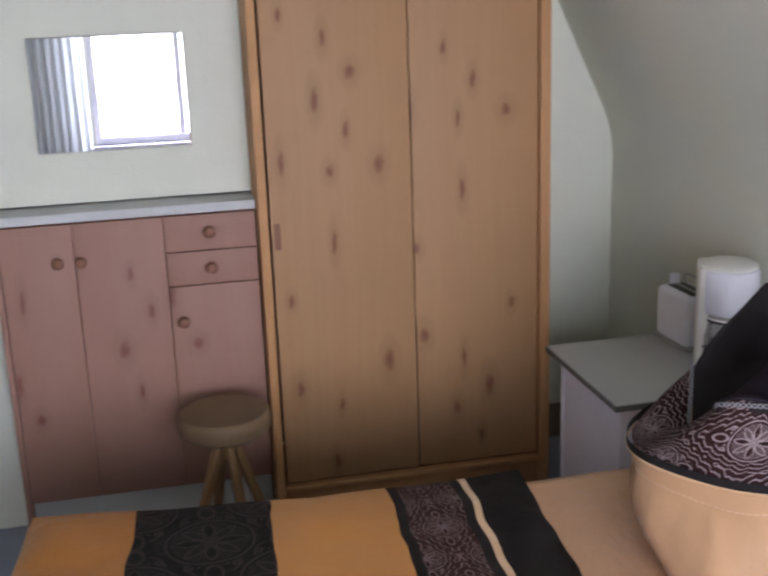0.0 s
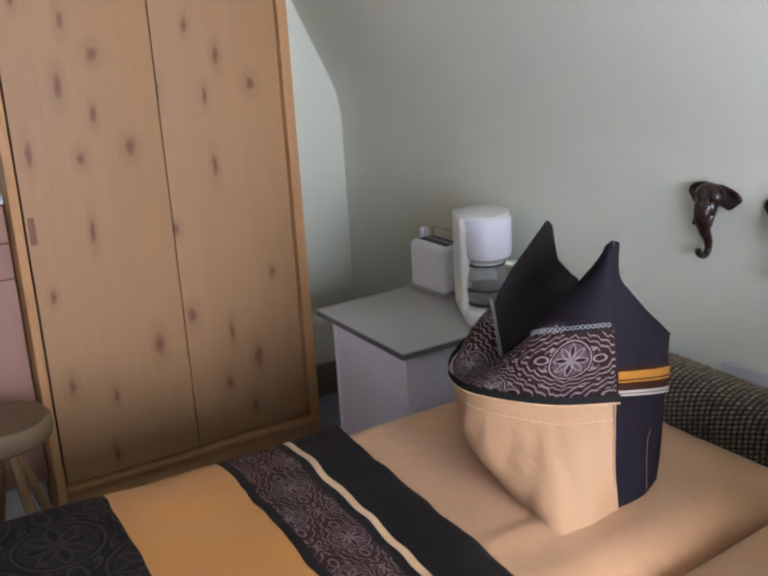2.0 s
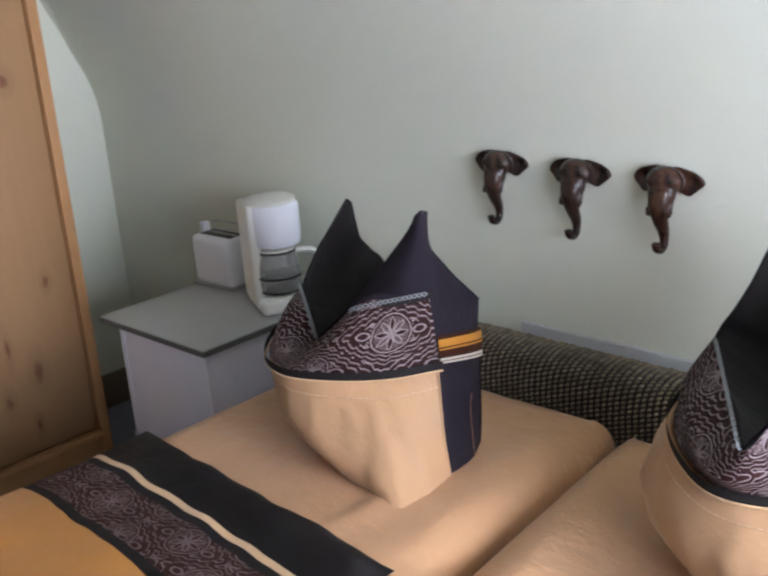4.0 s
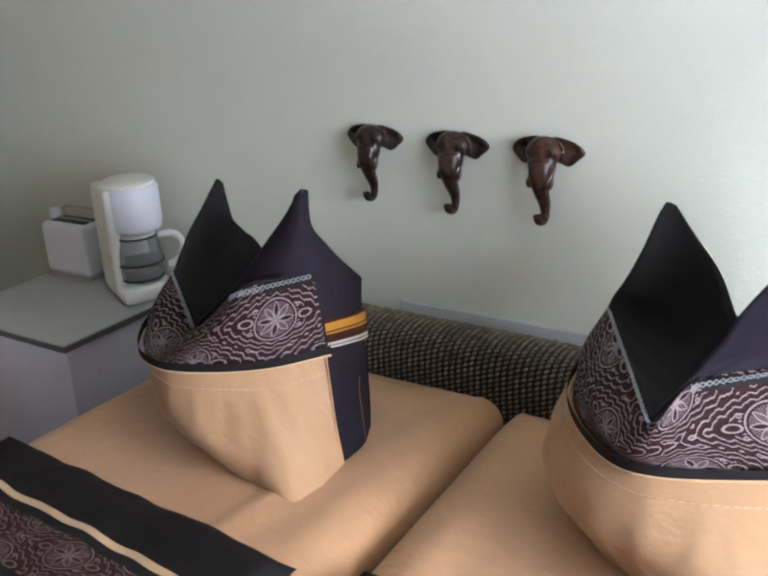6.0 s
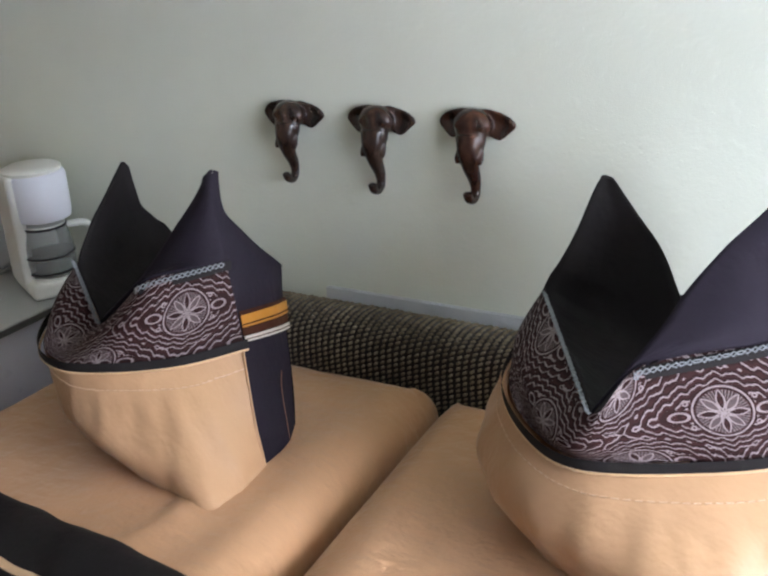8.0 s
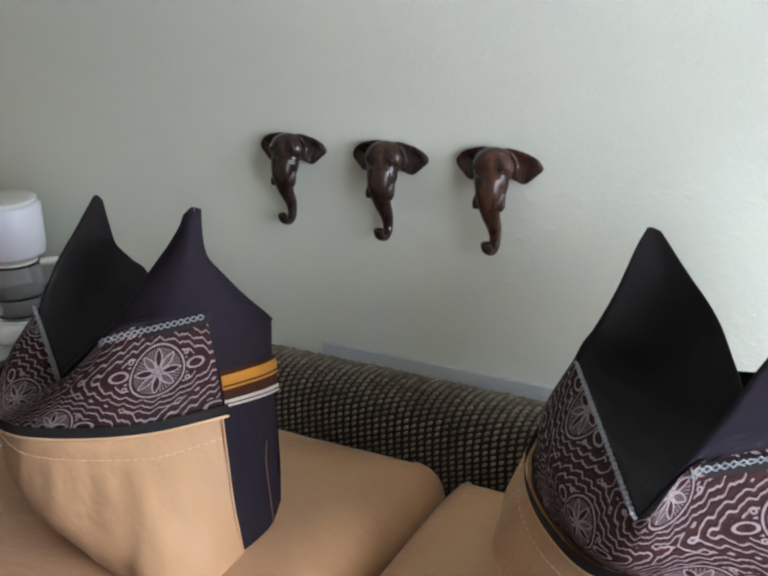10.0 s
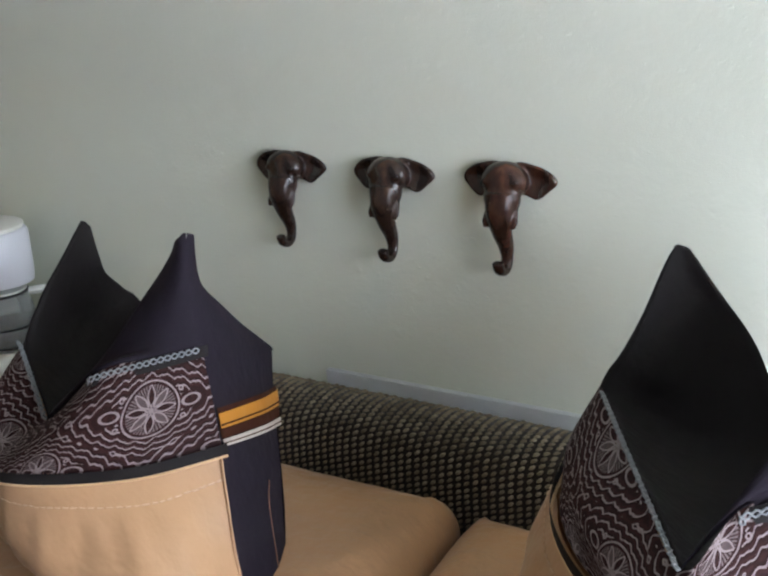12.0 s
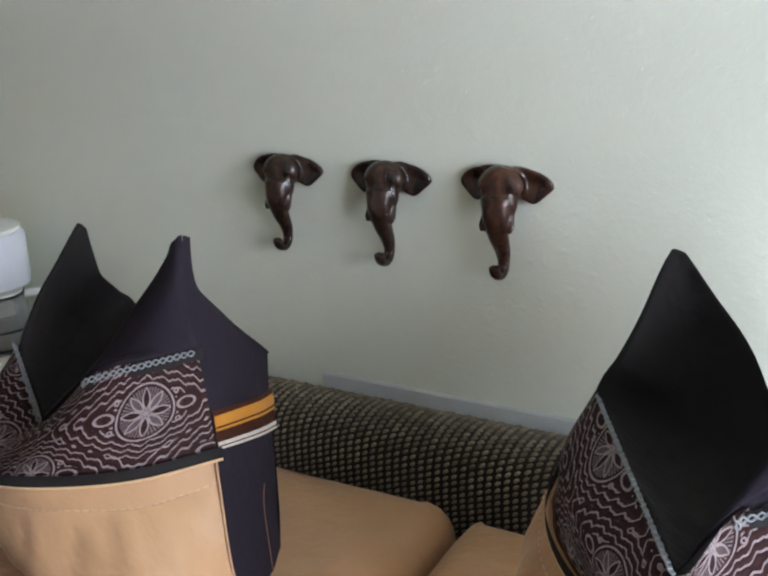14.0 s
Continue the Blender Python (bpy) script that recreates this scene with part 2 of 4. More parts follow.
M_NIGHT = cloth("black_satin", (0.0165, 0.0135, 0.0135), 0.7, wrinkle=0.34, sheen=0.0, spec=0.13)
M_NAVY = cloth("aubergine_satin", (0.0165, 0.0122, 0.0185), 0.75, wrinkle=0.34, sheen=0.0, spec=0.14)
M_STRIPE = cloth("cream_stripe", (0.60, 0.37, 0.19), 0.5)
M_STITCH = cloth("pale_stitching", (0.56, 0.36, 0.22), 0.6)
M_BROWN = cloth("brown_stripe", (0.045, 0.013, 0.007), 0.7, sheen=0.0, spec=0.12)
M_GOLD = cloth("gold_stripe", (0.42, 0.175, 0.024), 0.5, sheen=0.0)
M_PALE = cloth("white_stripe", (0.50, 0.43, 0.36), 0.5)
M_TRIM = mat("silver_braid", (0.21, 0.215, 0.22), 0.7, spec=0.2)
M_BAND = patterned("brown_embroidery", (0.024, 0.0075, 0.007), (0.36, 0.29, 0.285), "UV", 0.29, 0.165)
M_DUVBAND = patterned("duvet_embroidery", (0.040, 0.015, 0.012), (0.34, 0.26, 0.26), "Object", 0.25, 0.13, 0.55, 0.785)
M_DUVDARK = patterned("duvet_dark_embroidery", (0.011, 0.009, 0.009), (0.07, 0.052, 0.045), "Object", 0.150, 0.126, 0.6, 0.23, 0.45)


def wood_carving(name, k):
    m = mat(name, (0.075, 0.028, 0.016), 0.24)
    n = Net(m)
    p = n.coord()
    streak = n.noise(n.mapped(p, (6, 6, 1.5)), 9, 4)
    shades = ((0.32, (0.011, 0.006, 0.005)), (0.56, (0.030, 0.0150, 0.0105)), (0.82, (0.072, 0.034, 0.020)))
    n.colour(n.ramp(streak, *((at, (c[0] * k, c[1] * (0.7 + 0.3 * k), c[2])) for at, c in shades)))
    n.bump(n.noise(p, 60, 3), 0.25, 0.004)
    return m


M_CARVED = wood_carving("dark_carved_wood", 1.0)
M_CARVED_RED = wood_carving("reddish_carved_wood", 1.5)


def carpet():
    m = mat("grey_blue_carpet", (0.20, 0.21, 0.24), 0.9, spec=0.2)
    n = Net(m)
    p = n.coord()
    n.colour(n.mix(n.noise(p, 140, 3), (0.18, 0.195, 0.25), (0.32, 0.34, 0.41)))
    n.bump(n.noise(p, 320, 2), 0.5, 0.004)
    return m


M_FLOOR = carpet()


def woven():
    m = mat("brown_woven", (0.16, 0.13, 0.09), 0.8, spec=0.2)
    n = Net(m)
    info = n.t.nodes.new("ShaderNodeNewGeometry")
    p = n.coord()
    c = n.ramp(info.outputs["Random Per Island"], (0.0, (0.19, 0.150, 0.102)), (0.5, (0.25, 0.200, 0.138)), (1.0, (0.33, 0.270, 0.190)))
    n.colour(n.mix(n.math("MULTIPLY", n.noise(p, 300, 2), 0.5), c, (0.05, 0.04, 0.025)))
    return m


M_WOVEN = woven()
M_WEAVE_BASE = cloth("brown_weave_ground", (0.024, 0.017, 0.012), 0.9)


def glass(name, see_through):
    m = mat(name, (0.85, 0.86, 0.84) if see_through else (0.42, 0.43, 0.42), 0.03)
    b = m.node_tree.nodes["Principled BSDF"]
    if see_through:
        b.inputs["Transmission Weight"].default_value = 1.0
        b.inputs["IOR"].default_value = 1.15
    else:
        b.inputs["Alpha"].default_value = 0.38
    return m


M_JUG = glass("jug_glass", False)
M_GLASS = glass("clear_glass", True)


# ---- mesh helpers ----
def mesh_of(name, bm, material, smooth=True):
    bmesh.ops.recalc_face_normals(bm, faces=bm.faces)
    me = bpy.data.meshes.new(name)
    bm.to_mesh(me)
    bm.free()
    if smooth:
        me.polygons.foreach_set("use_smooth", [True] * len(me.polygons))
        me.set_sharp_from_angle(angle=radians(38))
    me.materials.append(material)
    return me


def part(name, bm, material, parent, label="", smooth=True):
    ob = new(name, mesh_of(name, bm, material, smooth))
    ob.parent = parent
    if label:
        tagged(ob, label)
    return ob


def thing(name, label, category, at=(0, 0, 0), rz=0.0, group="", kind=""):
    ob = new(name)
    ob.empty_display_size = 0.05
    ob.matrix_world = pose(*at, 0, 0, rz)
    return tagged(ob, label, category, group, kind)


def single(name, bm, material, label, category, kind="", smooth=True):
    return tagged(new(name, mesh_of(name, bm, material, smooth)), label, category, kind=kind)


def box(x0, x1, y0, y1, z0, z1, bevel=0.0, seg=2):
    bm = bmesh.new()
    bmesh.ops.create_cube(bm, size=1)
    for v in bm.verts:
        v.co = Vector((x0 + (v.co.x + 0.5) * (x1 - x0), y0 + (v.co.y + 0.5) * (y1 - y0), z0 + (v.co.z + 0.5) * (z1 - z0)))
    if bevel:
        bmesh.ops.bevel(bm, geom=bm.edges[:], offset=bevel, segments=seg, affect="EDGES", profile=0.6)
    return bm


def merge(bm, other):
    me = bpy.data.meshes.new("tmp")
    other.to_mesh(me)
    other.free()
    bm.from_mesh(me)
    bpy.data.meshes.remove(me)
    return bm


def lathe(profile, steps=40, centre=(0, 0, 0), squash=(1, 1)):
    """A turned body: (radius, z) pairs round a vertical axis."""
    bm = bmesh.new()
    rows = []
    for r, z in profile:
        rows.append([bm.verts.new((centre[0] + squash[0] * r * math.cos(2 * math.pi * k / steps), centre[1] + squash[1] * r * math.sin(2 * math.pi * k / steps), centre[2] + z)) for k in range(steps)])
    for a, b in zip(rows, rows[1:]):
        for k in range(steps):
            bm.faces.new((a[k], a[(k + 1) % steps], b[(k + 1) % steps], b[k]))
    bm.faces.new(rows[0][::-1])
    bm.faces.new(rows[-1])
    return bm


def tube(path, radii, steps=14, squash=1.0):
    """A tapered tube through the points of path."""
    bm = bmesh.new()
    rows = []
    pts = [Vector(p) for p in path]
    side = Vector((1, 0, 0))
    for i, (p, r) in enumerate(zip(pts, radii)):
        d = (pts[min(i + 1, len(pts) - 1)] - pts[max(i - 1, 0)]).normalized()
        s = (side - d * side.dot(d)).normalized()
        o = d.cross(s)
        rows.append([bm.verts.new(p + r * (squash * math.cos(a) * s + math.sin(a) * o)) for a in (2 * math.pi * k / steps for k in range(steps))])
    for a, b in zip(rows, rows[1:]):
        for k in range(steps):
            bm.faces.new((a[k], a[(k + 1) % steps], b[(k + 1) % steps], b[k]))
    bm.faces.new(rows[0][::-1])
    bm.faces.new(rows[-1])
    return bm


def spline(pts, n, closed=False):
    """n steps between neighbouring points of a Catmull-Rom curve."""
    pts = [Vector(p) for p in pts]
    out, m = [], len(pts)
    for i in range(m if closed else m - 1):
        if closed:
            a, b, c, d = (pts[(i + k) % m] for k in (-1, 0, 1, 2))
        else:
            b, c = pts[i], pts[i + 1]
            a = pts[i - 1] if i else b * 2 - c
            d = pts[i + 2] if i + 2 < m else c * 2 - b
        for k in range(n):
            t = k / n
            out.append(0.5 * (2 * b + (c - a) * t + (2 * a - 5 * b + 4 * c - d) * t * t + (3 * b - a - 3 * c + d) * t ** 3))
    if not closed:
        out.append(pts[-1])
    return out


def patch(rows, nu=5, nv=5, rough=0.0, seed=0.0, v_span=(0.0, 1.0), u0=0.0):
    """A smooth cloth patch through a small grid of points; its UV is in metres along the rows, v_span across."""
    fine = [spline(r, nu) for r in rows]
    cols = [spline(c, nv) for c in zip(*fine)]
    grid = list(zip(*cols))
    bm = bmesh.new()
    uv = bm.loops.layers.uv.new("UVMap")
    vs, us = [], []
    for row in grid:
        vs.append([bm.verts.new(p + rough * Vector((noise.noise(p * 9 + Vector((seed, 0, 0))), noise.noise(p * 9 + Vector((0, seed + 7, 0))), noise.noise(p * 9 + Vector((3, 0, seed)))))) for p in row])
    mid = grid[len(grid) // 2]
    acc = [0.0]
    for a, b in zip(mid, mid[1:]):
        acc.append(acc[-1] + (b - a).length)
    nr = len(grid) - 1
    for i in range(nr):
        for j in range(len(mid) - 1):
            f = bm.faces.new((vs[i][j], vs[i][j + 1], vs[i + 1][j + 1], vs[i + 1][j]))
            for l, (a, b) in zip(f.loops, ((i, j), (i, j + 1), (i + 1, j + 1), (i + 1, j))):
                l[uv].uv = (acc[b] + u0, v_span[0] + (v_span[1] - v_span[0]) * a / nr)
    bmesh.ops.remove_doubles(bm, verts=bm.verts[:], dist=0.0004)
    return bm


# ---- the room ----
XW, YE, XR, YS, ZC = -2.90, 1.955, 1.55, -1.9, 2.45   # wardrobe wall, headboard wall, window wall, wall behind, ceiling


def slope_y(z):
    """The headboard wall is upright to about shoulder height, then bends over into the roof slope."""
    k0, k1, s = 1.05, 1.25, 0.47
    if z < k0:
        return YE
    if z < k1:
        return YE - s * (z - k0) ** 2 / (2 * (k1 - k0))
    return YE - s * (k1 - k0) / 2 - s * (z - k1)


def headboard_wall():
    bm = bmesh.new()
    zs = [0.0, 0.5, 1.0] + [1.05 + 0.02 * k for k in range(11)] + [1.6, 2.0, ZC]
    inner = [(slope_y(z), z) for z in zs]
    prof = inner + [(YE + 0.15, ZC), (YE + 0.15, 0.0)]
    a = [bm.verts.new((XW, y, z)) for y, z in prof]
    b = [bm.verts.new((XR, y, z)) for y, z in prof]
    for k in range(len(prof)):
        q = (k + 1) % len(prof)
        bm.faces.new((a[k], a[q], b[q], b[k]))
    bm.faces.new(a)
    bm.faces.new(b[::-1])
    return bm


single("floor", box(XW - 0.15, XR + 0.15, YS - 0.15, YE + 0.15, -0.1, 0.0), M_FLOOR, "grey-blue carpet floor of the attic bedroom", "floor", "structure", False)
single("wall_north", headboard_wall(), M_WALL, "cream plaster wall that bends into the roof slope", "wall", "structure")
single("wall_west", box(XW - 0.15, XW, YS - 0.15, YE + 0.15, 0.0, ZC), M_WALL, "cream plaster wall behind the wardrobe", "wall", "structure", False)
XL = -2.71          # the wall stands further into the room over the low cabinet


def wall_lining():
    bm = box(XW, XL, YS, 0.638, 1.062, ZC)
    return merge(bm, box(XW, XL, YS, -0.160, 0.0, 1.062))


single("wall_west_lining", wall_lining(), M_WALL, "cream plaster wall over and beside the built-in low cabinet", "wall", "structure", False)
# out of view; closes the room, its dark colour holds the fill light down
single("wall_south", box(XW, XR, YS - 0.15, YS, 0.0, ZC), M_WALL_LOWBOUNCE, "unseen plaster wall, darkened to cut bounce light", "wall", "structure", False)
# added lid over the room, dark so that shadows stay deep
single("ceiling", box(XW - 0.15, XR + 0.15, YS - 0.15, YE + 0.15, ZC, ZC + 0.12), M_CEIL, "unseen plaster ceiling, darkened to reduce bounce light", "ceiling", "structure", False)


def wall_east():
    y0, y1, z0, z1 = WIN
    bm = box(XR, XR + 0.15, YS - 0.15, y0, 0.0, ZC)
    merge(bm, box(XR, XR + 0.15, y1, YE + 0.15, 0.0, ZC))
    merge(bm, box(XR, XR + 0.15, y0, y1, 0.0, z0))
    merge(bm, box(XR, XR + 0.15, y0, y1, z1, ZC))
    return bm


single("wall_east", wall_east(), M_WALL, "cream plaster wall with a window opening", "wall", "structure", False)
wy0, wy1, wz0, wz1 = WIN
window = tagged(thing("window_1", "white-framed window with bright daylight", "window", kind="structure"), kind="structure")
for nm, b in (("window_frame", (XR + 0.03, XR + 0.08, wy0, wy0 + 0.05, wz0, wz1)), ("window_frame", (XR + 0.03, XR + 0.08, wy1 - 0.05, wy1, wz0, wz1)),
              ("window_frame", (XR + 0.03, XR + 0.08, wy0 + 0.05, wy1 - 0.05, wz0, wz0 + 0.05)), ("window_frame", (XR + 0.03, XR + 0.08, wy0 + 0.05, wy1 - 0.05, wz1 - 0.05, wz1)),
              ("window_frame", (XR + 0.03, XR + 0.075, 0.54, 0.585, wz0 + 0.05, wz1 - 0.05)),
              ("window_sill", (XR - 0.07, XR + 0.03, wy0 - 0.04, wy1 + 0.04, wz0 - 0.03, wz0))):
    part(nm, box(*b, 0.004), M_WHITE, window)
for py0, py1 in ((wy0 + 0.05, 0.54), (0.585, wy1 - 0.05)):
    pane = part("pane", box(XR + 0.05, XR + 0.056, py0, py1, wz0 + 0.05, wz1 - 0.05), M_GLASS, window)
    pane.visible_shadow = False



def curtain_cloth():
    m = mat("white_voile", (0.80, 0.82, 0.84), 0.8)
    t = m.node_tree
    tr = t.nodes.new("ShaderNodeBsdfTranslucent")
    tr.inputs["Color"].default_value = (0.80, 0.84, 0.90, 1)
    mx = t.nodes.new("ShaderNodeMixShader")
    mx.inputs[0].default_value = 0.6
    t.links.new(t.nodes["Principled BSDF"].outputs[0], mx.inputs[1])
    t.links.new(tr.outputs[0], mx.inputs[2])
    t.links.new(mx.outputs[0], t.nodes["Material Output"].inputs["Surface"])
    return m


def curtain(y0, y1):
    bm = bmesh.new()
    n = 96
    rows = [[bm.verts.new((XR - 0.09 + 0.012 * math.sin(k * 0.62) * (0.7 + 0.3 * j / 5), y0 + (y1 - y0) * k / n, 2.27 - 1.62 * j / 5)) for k in range(n + 1)] for j in range(6)]
    for a, b in zip(rows, rows[1:]):
        for k in range(n):
            bm.faces.new((a[k], a[k + 1], b[k + 1], b[k]))
    c = thing("curtain", "sheer white curtain drawn to the side of the window", "curtain")
    part("cloth", bm, curtain_cloth(), c)
    part("rod", tube([(XR - 0.09, y0 - 0.05, 2.28), (XR - 0.09, 1.26, 2.28)], [0.009, 0.009], 12), M_WHITE, c)
    for y in (y0 - 0.03, 1.24):
        part("bracket", box(XR - 0.10, XR, y - 0.006, y + 0.006, 2.265, 2.295), M_WHITE, c)


curtain(-0.58, -0.05)

single("trim", box(-1.05, XR, YE - 0.014, YE, 0.600, 0.671, 0.003), M_TRIMPAINT, "pale grey painted strip along the wall behind the headboard", "trim", "structure")
single("baseboard", box(XW, XW + 0.014, 1.60, YE, 0.0, 0.13, 0.003), mat("dark_skirting", (0.17, 0.13, 0.095), 0.5), "dark brown skirting board beside the wardrobe", "baseboard", "structure")

# ---- wardrobe ----
FX = -2.53          # the plane of its doors
WY0, WY1, WH = 0.640, 1.575, 1.84


def wardrobe():
    w = thing("wardrobe", "tall knotty pine wardrobe with two plain closed doors", "wardrobe", (0, 0, 0))
    part("side_panel", box(XW, FX + 0.012, WY0, WY0 + 0.028, 0, WH, 0.004), M_FRAME, w)
    part("side_panel", box(XW, FX + 0.012, WY1 - 0.034, WY1, 0, WH, 0.004), M_FRAME, w)
    part("top_panel", box(XW, FX + 0.012, WY0 + 0.028, WY1 - 0.034, WH - 0.03, WH, 0.003), M_FRAME, w)
    part("plinth", box(XW, FX - 0.006, WY0 + 0.028, WY1 - 0.034, 0.0, 0.095, 0.003), M_FRAME, w)
    part("bottom_rail", box(FX - 0.03, FX + 0.022, WY0 + 0.028, WY1 - 0.034, 0.095, 0.112, 0.005), M_FRAME, w)
    part("back_panel", box(XW + 0.002, XW + 0.012, WY0 + 0.028, WY1 - 0.034, 0.11, WH - 0.03), M_DARK, w)
    d1 = part("door", box(FX - 0.022, FX, WY0 + 0.036, 1.121, 0.118, WH - 0.036, 0.004), M_DOOR_A, w, "knotty pine door with a recessed grip")
    part("door", box(FX - 0.026, FX - 0.004, 1.125, WY1 - 0.038, 0.118, WH - 0.036, 0.004), M_DOOR_B, w)
    # grip: an oval dish near the left edge
    grip = box(FX - 0.002, FX + 0.003, 0.684, 0.704, 0.902, 0.985, 0.0024)
    part("grip", grip, M_KNOB, d1, "dark oval recessed grip")
    return w


wardrobe()


# ---- low cabinet with its slab ----
CX = -2.587
CY0, CY1, CB, CT = -0.135, 0.636, 0.13, 1.022


def knob(parent, y, z):
    k = lathe([(0.007, 0), (0.007, 0.012), (0.015, 0.018), (0.018, 0.026), (0.014, 0.033), (0.004, 0.036)], 24)
    bmesh.ops.transform(k, matrix=Matrix.Translation((CX, y, z)) @ Matrix.Rotation(radians(90), 4, "Y"), verts=k.verts[:])
    part("knob", k, M_KNOB, parent, "turned dark wooden knob")


def low_cabinet():
    c = thing("low_cabinet", "low pink-toned knotty pine cabinet with three doors and two drawers", "cabinet")
    g = 0.0012
    part("body", box(XW, CX - 0.022, CY0 + 0.004, CY1, CB, CT + 0.005), M_KNOB, c)
    part("side_panel", box(XW, CX - 0.001, CY0 - 0.016, CY0 + 0.003, 0.05, CT, 0.003), M_CAB, c)
    part("plinth", box(XW, CX - 0.05, CY0, CY1, 0.0, CB, 0.003), M_LEDGE, c)
    for y0, y1, z0, z1, nm, ky, kz in ((CY0 + 0.004, 0.085, CB, CT + 0.001, "door", 0.037, 0.908), (0.085, 0.354, CB, CT + 0.001, "door", 0.104, 0.907),
                                       (0.354, CY1, CB, 0.800, "door", 0.391, 0.689), (0.354, CY1, 0.800, 0.908, "drawer", 0.489, 0.856), (0.354, CY1, 0.908, CT + 0.001, "drawer", 0.490, 0.970)):
        d = part(nm, box(CX - 0.02, CX, y0 + g, y1 - g, z0 + g, z1 - g, 0.003), M_CAB, c)
        knob(d, ky, kz)
    return c


low_cabinet()
slab = single("cabinet_slab", box(XW, CX + 0.006, CY0 - 0.022, CY1 + 0.002, CT + 0.006, CT + 0.034, 0.003), M_LEDGE, "pale grey painted slab on top of the low cabinet", "slab")


def mirror():
    m = thing("wall_mirror", "frameless rectangular mirror hung on the plaster wall", "mirror")
    y0, y1, z0, z1, x = 0.006, 0.464, 1.218, 1.562, XL
    part("backing", box(x, x + 0.008, y0 + 0.004, y1 - 0.004, z0 + 0.004, z1 - 0.004), M_DARK, m)
    part("glass", box(x + 0.008, x + 0.014, y0, y1, z0, z1, 0.003, 1), M_MIRROR, m, "bright mirror glass with a ground edge", smooth=False)


mirror()


def stool(x, y):
    s = thing("stool", "small round wooden stool with splayed legs", "stool", (x, y, 0))
    part("seat", lathe([(0.02, 0.412), (0.118, 0.412), (0.136, 0.424), (0.141, 0.450), (0.138, 0.472), (0.128, 0.482), (0.108, 0.478), (0.02, 0.470)], 48), M_STOOL, s, "worn round seat with a raised rim")
    part("spindle", lathe([(0.016, 0.33), (0.016, 0.40), (0.034, 0.405), (0.034, 0.412)], 20), M_STOOL_LEG, s)
    for k in range(4):
        a = radians(20 + 90 * k)
        d = Vector((math.cos(a), math.sin(a), 0))
        part("leg", tube([d * 0.022 + Vector((0, 0, 0.395)), d * 0.060 + Vector((0, 0, 0.27)), d * 0.105 + Vector((0, 0, 0.13)), d * 0.150], [0.012, 0.016, 0.016, 0.012]), M_STOOL_LEG, s)
    return s


stool(-2.32, 0.478)


# ---- bedside unit with toaster and coffee machine ----
TX0, TX1, TY0, TZ = -2.275, -1.765, 1.472, 0.592


def bedside_unit():
    t = thing("bedside_unit", "white laminate bedside unit with a grey top", "bedside table")
    part("top", box(TX0, TX1, TY0, YE, TZ - 0.022, TZ, 0.002), M_GREYTOP, t, "grey laminate top with a dark edge")
    part("edging", box(TX0 - 0.002, TX1 + 0.002, TY0 - 0.002, YE, TZ - 0.020, TZ - 0.004), M_EDGE, t)
    part("side_panel", box(TX0 + 0.045, TX0 + 0.063, TY0 + 0.03, YE, 0, TZ - 0.022, 0.002), M_WHITE, t)
    part("side_panel", box(TX1 - 0.053, TX1 - 0.035, TY0 + 0.03, YE, 0, TZ - 0.022, 0.002), M_WHITE, t)
    part("door", box(TX0 + 0.063, TX1 - 0.053, TY0 + 0.032, TY0 + 0.05, 0.05, TZ - 0.026, 0.003), M_WHITE, t)
    part("plinth", box(TX0 + 0.063, TX1 - 0.053, TY0 + 0.06, YE, 0, 0.05), M_WHITE, t)


bedside_unit()


def toaster(x, y, rz):
    t = thing("toaster", "white plastic toaster with a wide dark slot on the bedside unit", "toaster", (x, y, TZ), rz)
    part("body", box(-0.090, 0.090, -0.056, 0.056, 0.006, 0.165, 0.024, 4), M_PLASTIC_B, t)
    part("base", box(-0.093, 0.093, -0.058, 0.058, 0.0, 0.009, 0.002), M_GREYTOP, t)
    part("slot", box(-0.068, 0.074, -0.030, 0.030, 0.1622, 0.1662, 0.0015), M_BLACK, t, "wide dark bread slot")
    part("bread_rack", tube(spline([(-0.072, 0.036, 0.160), (-0.074, 0.036, 0.190), (0.0, 0.036, 0.194), (0.072, 0.036, 0.188), (0.072, 0.036, 0.160)], 6), [0.0032] * 25, 8), M_GREYTOP, t, "grey wire bread rack")
    part("guard", box(-0.070, 0.074, -0.004, 0.004, 0.160, 0.169, 0.002), M_GREYTOP, t)
    part("lever", box(-0.104, -0.088, -0.016, 0.016, 0.100, 0.114, 0.004), M_PLASTIC_B, t)
    part("knob", box(-0.088, -0.064, -0.014, 0.014, 0.160, 0.196, 0.007, 3), M_PLASTIC_B, t, "clear white browning knob")


toaster(-2.185, 1.888, 3)


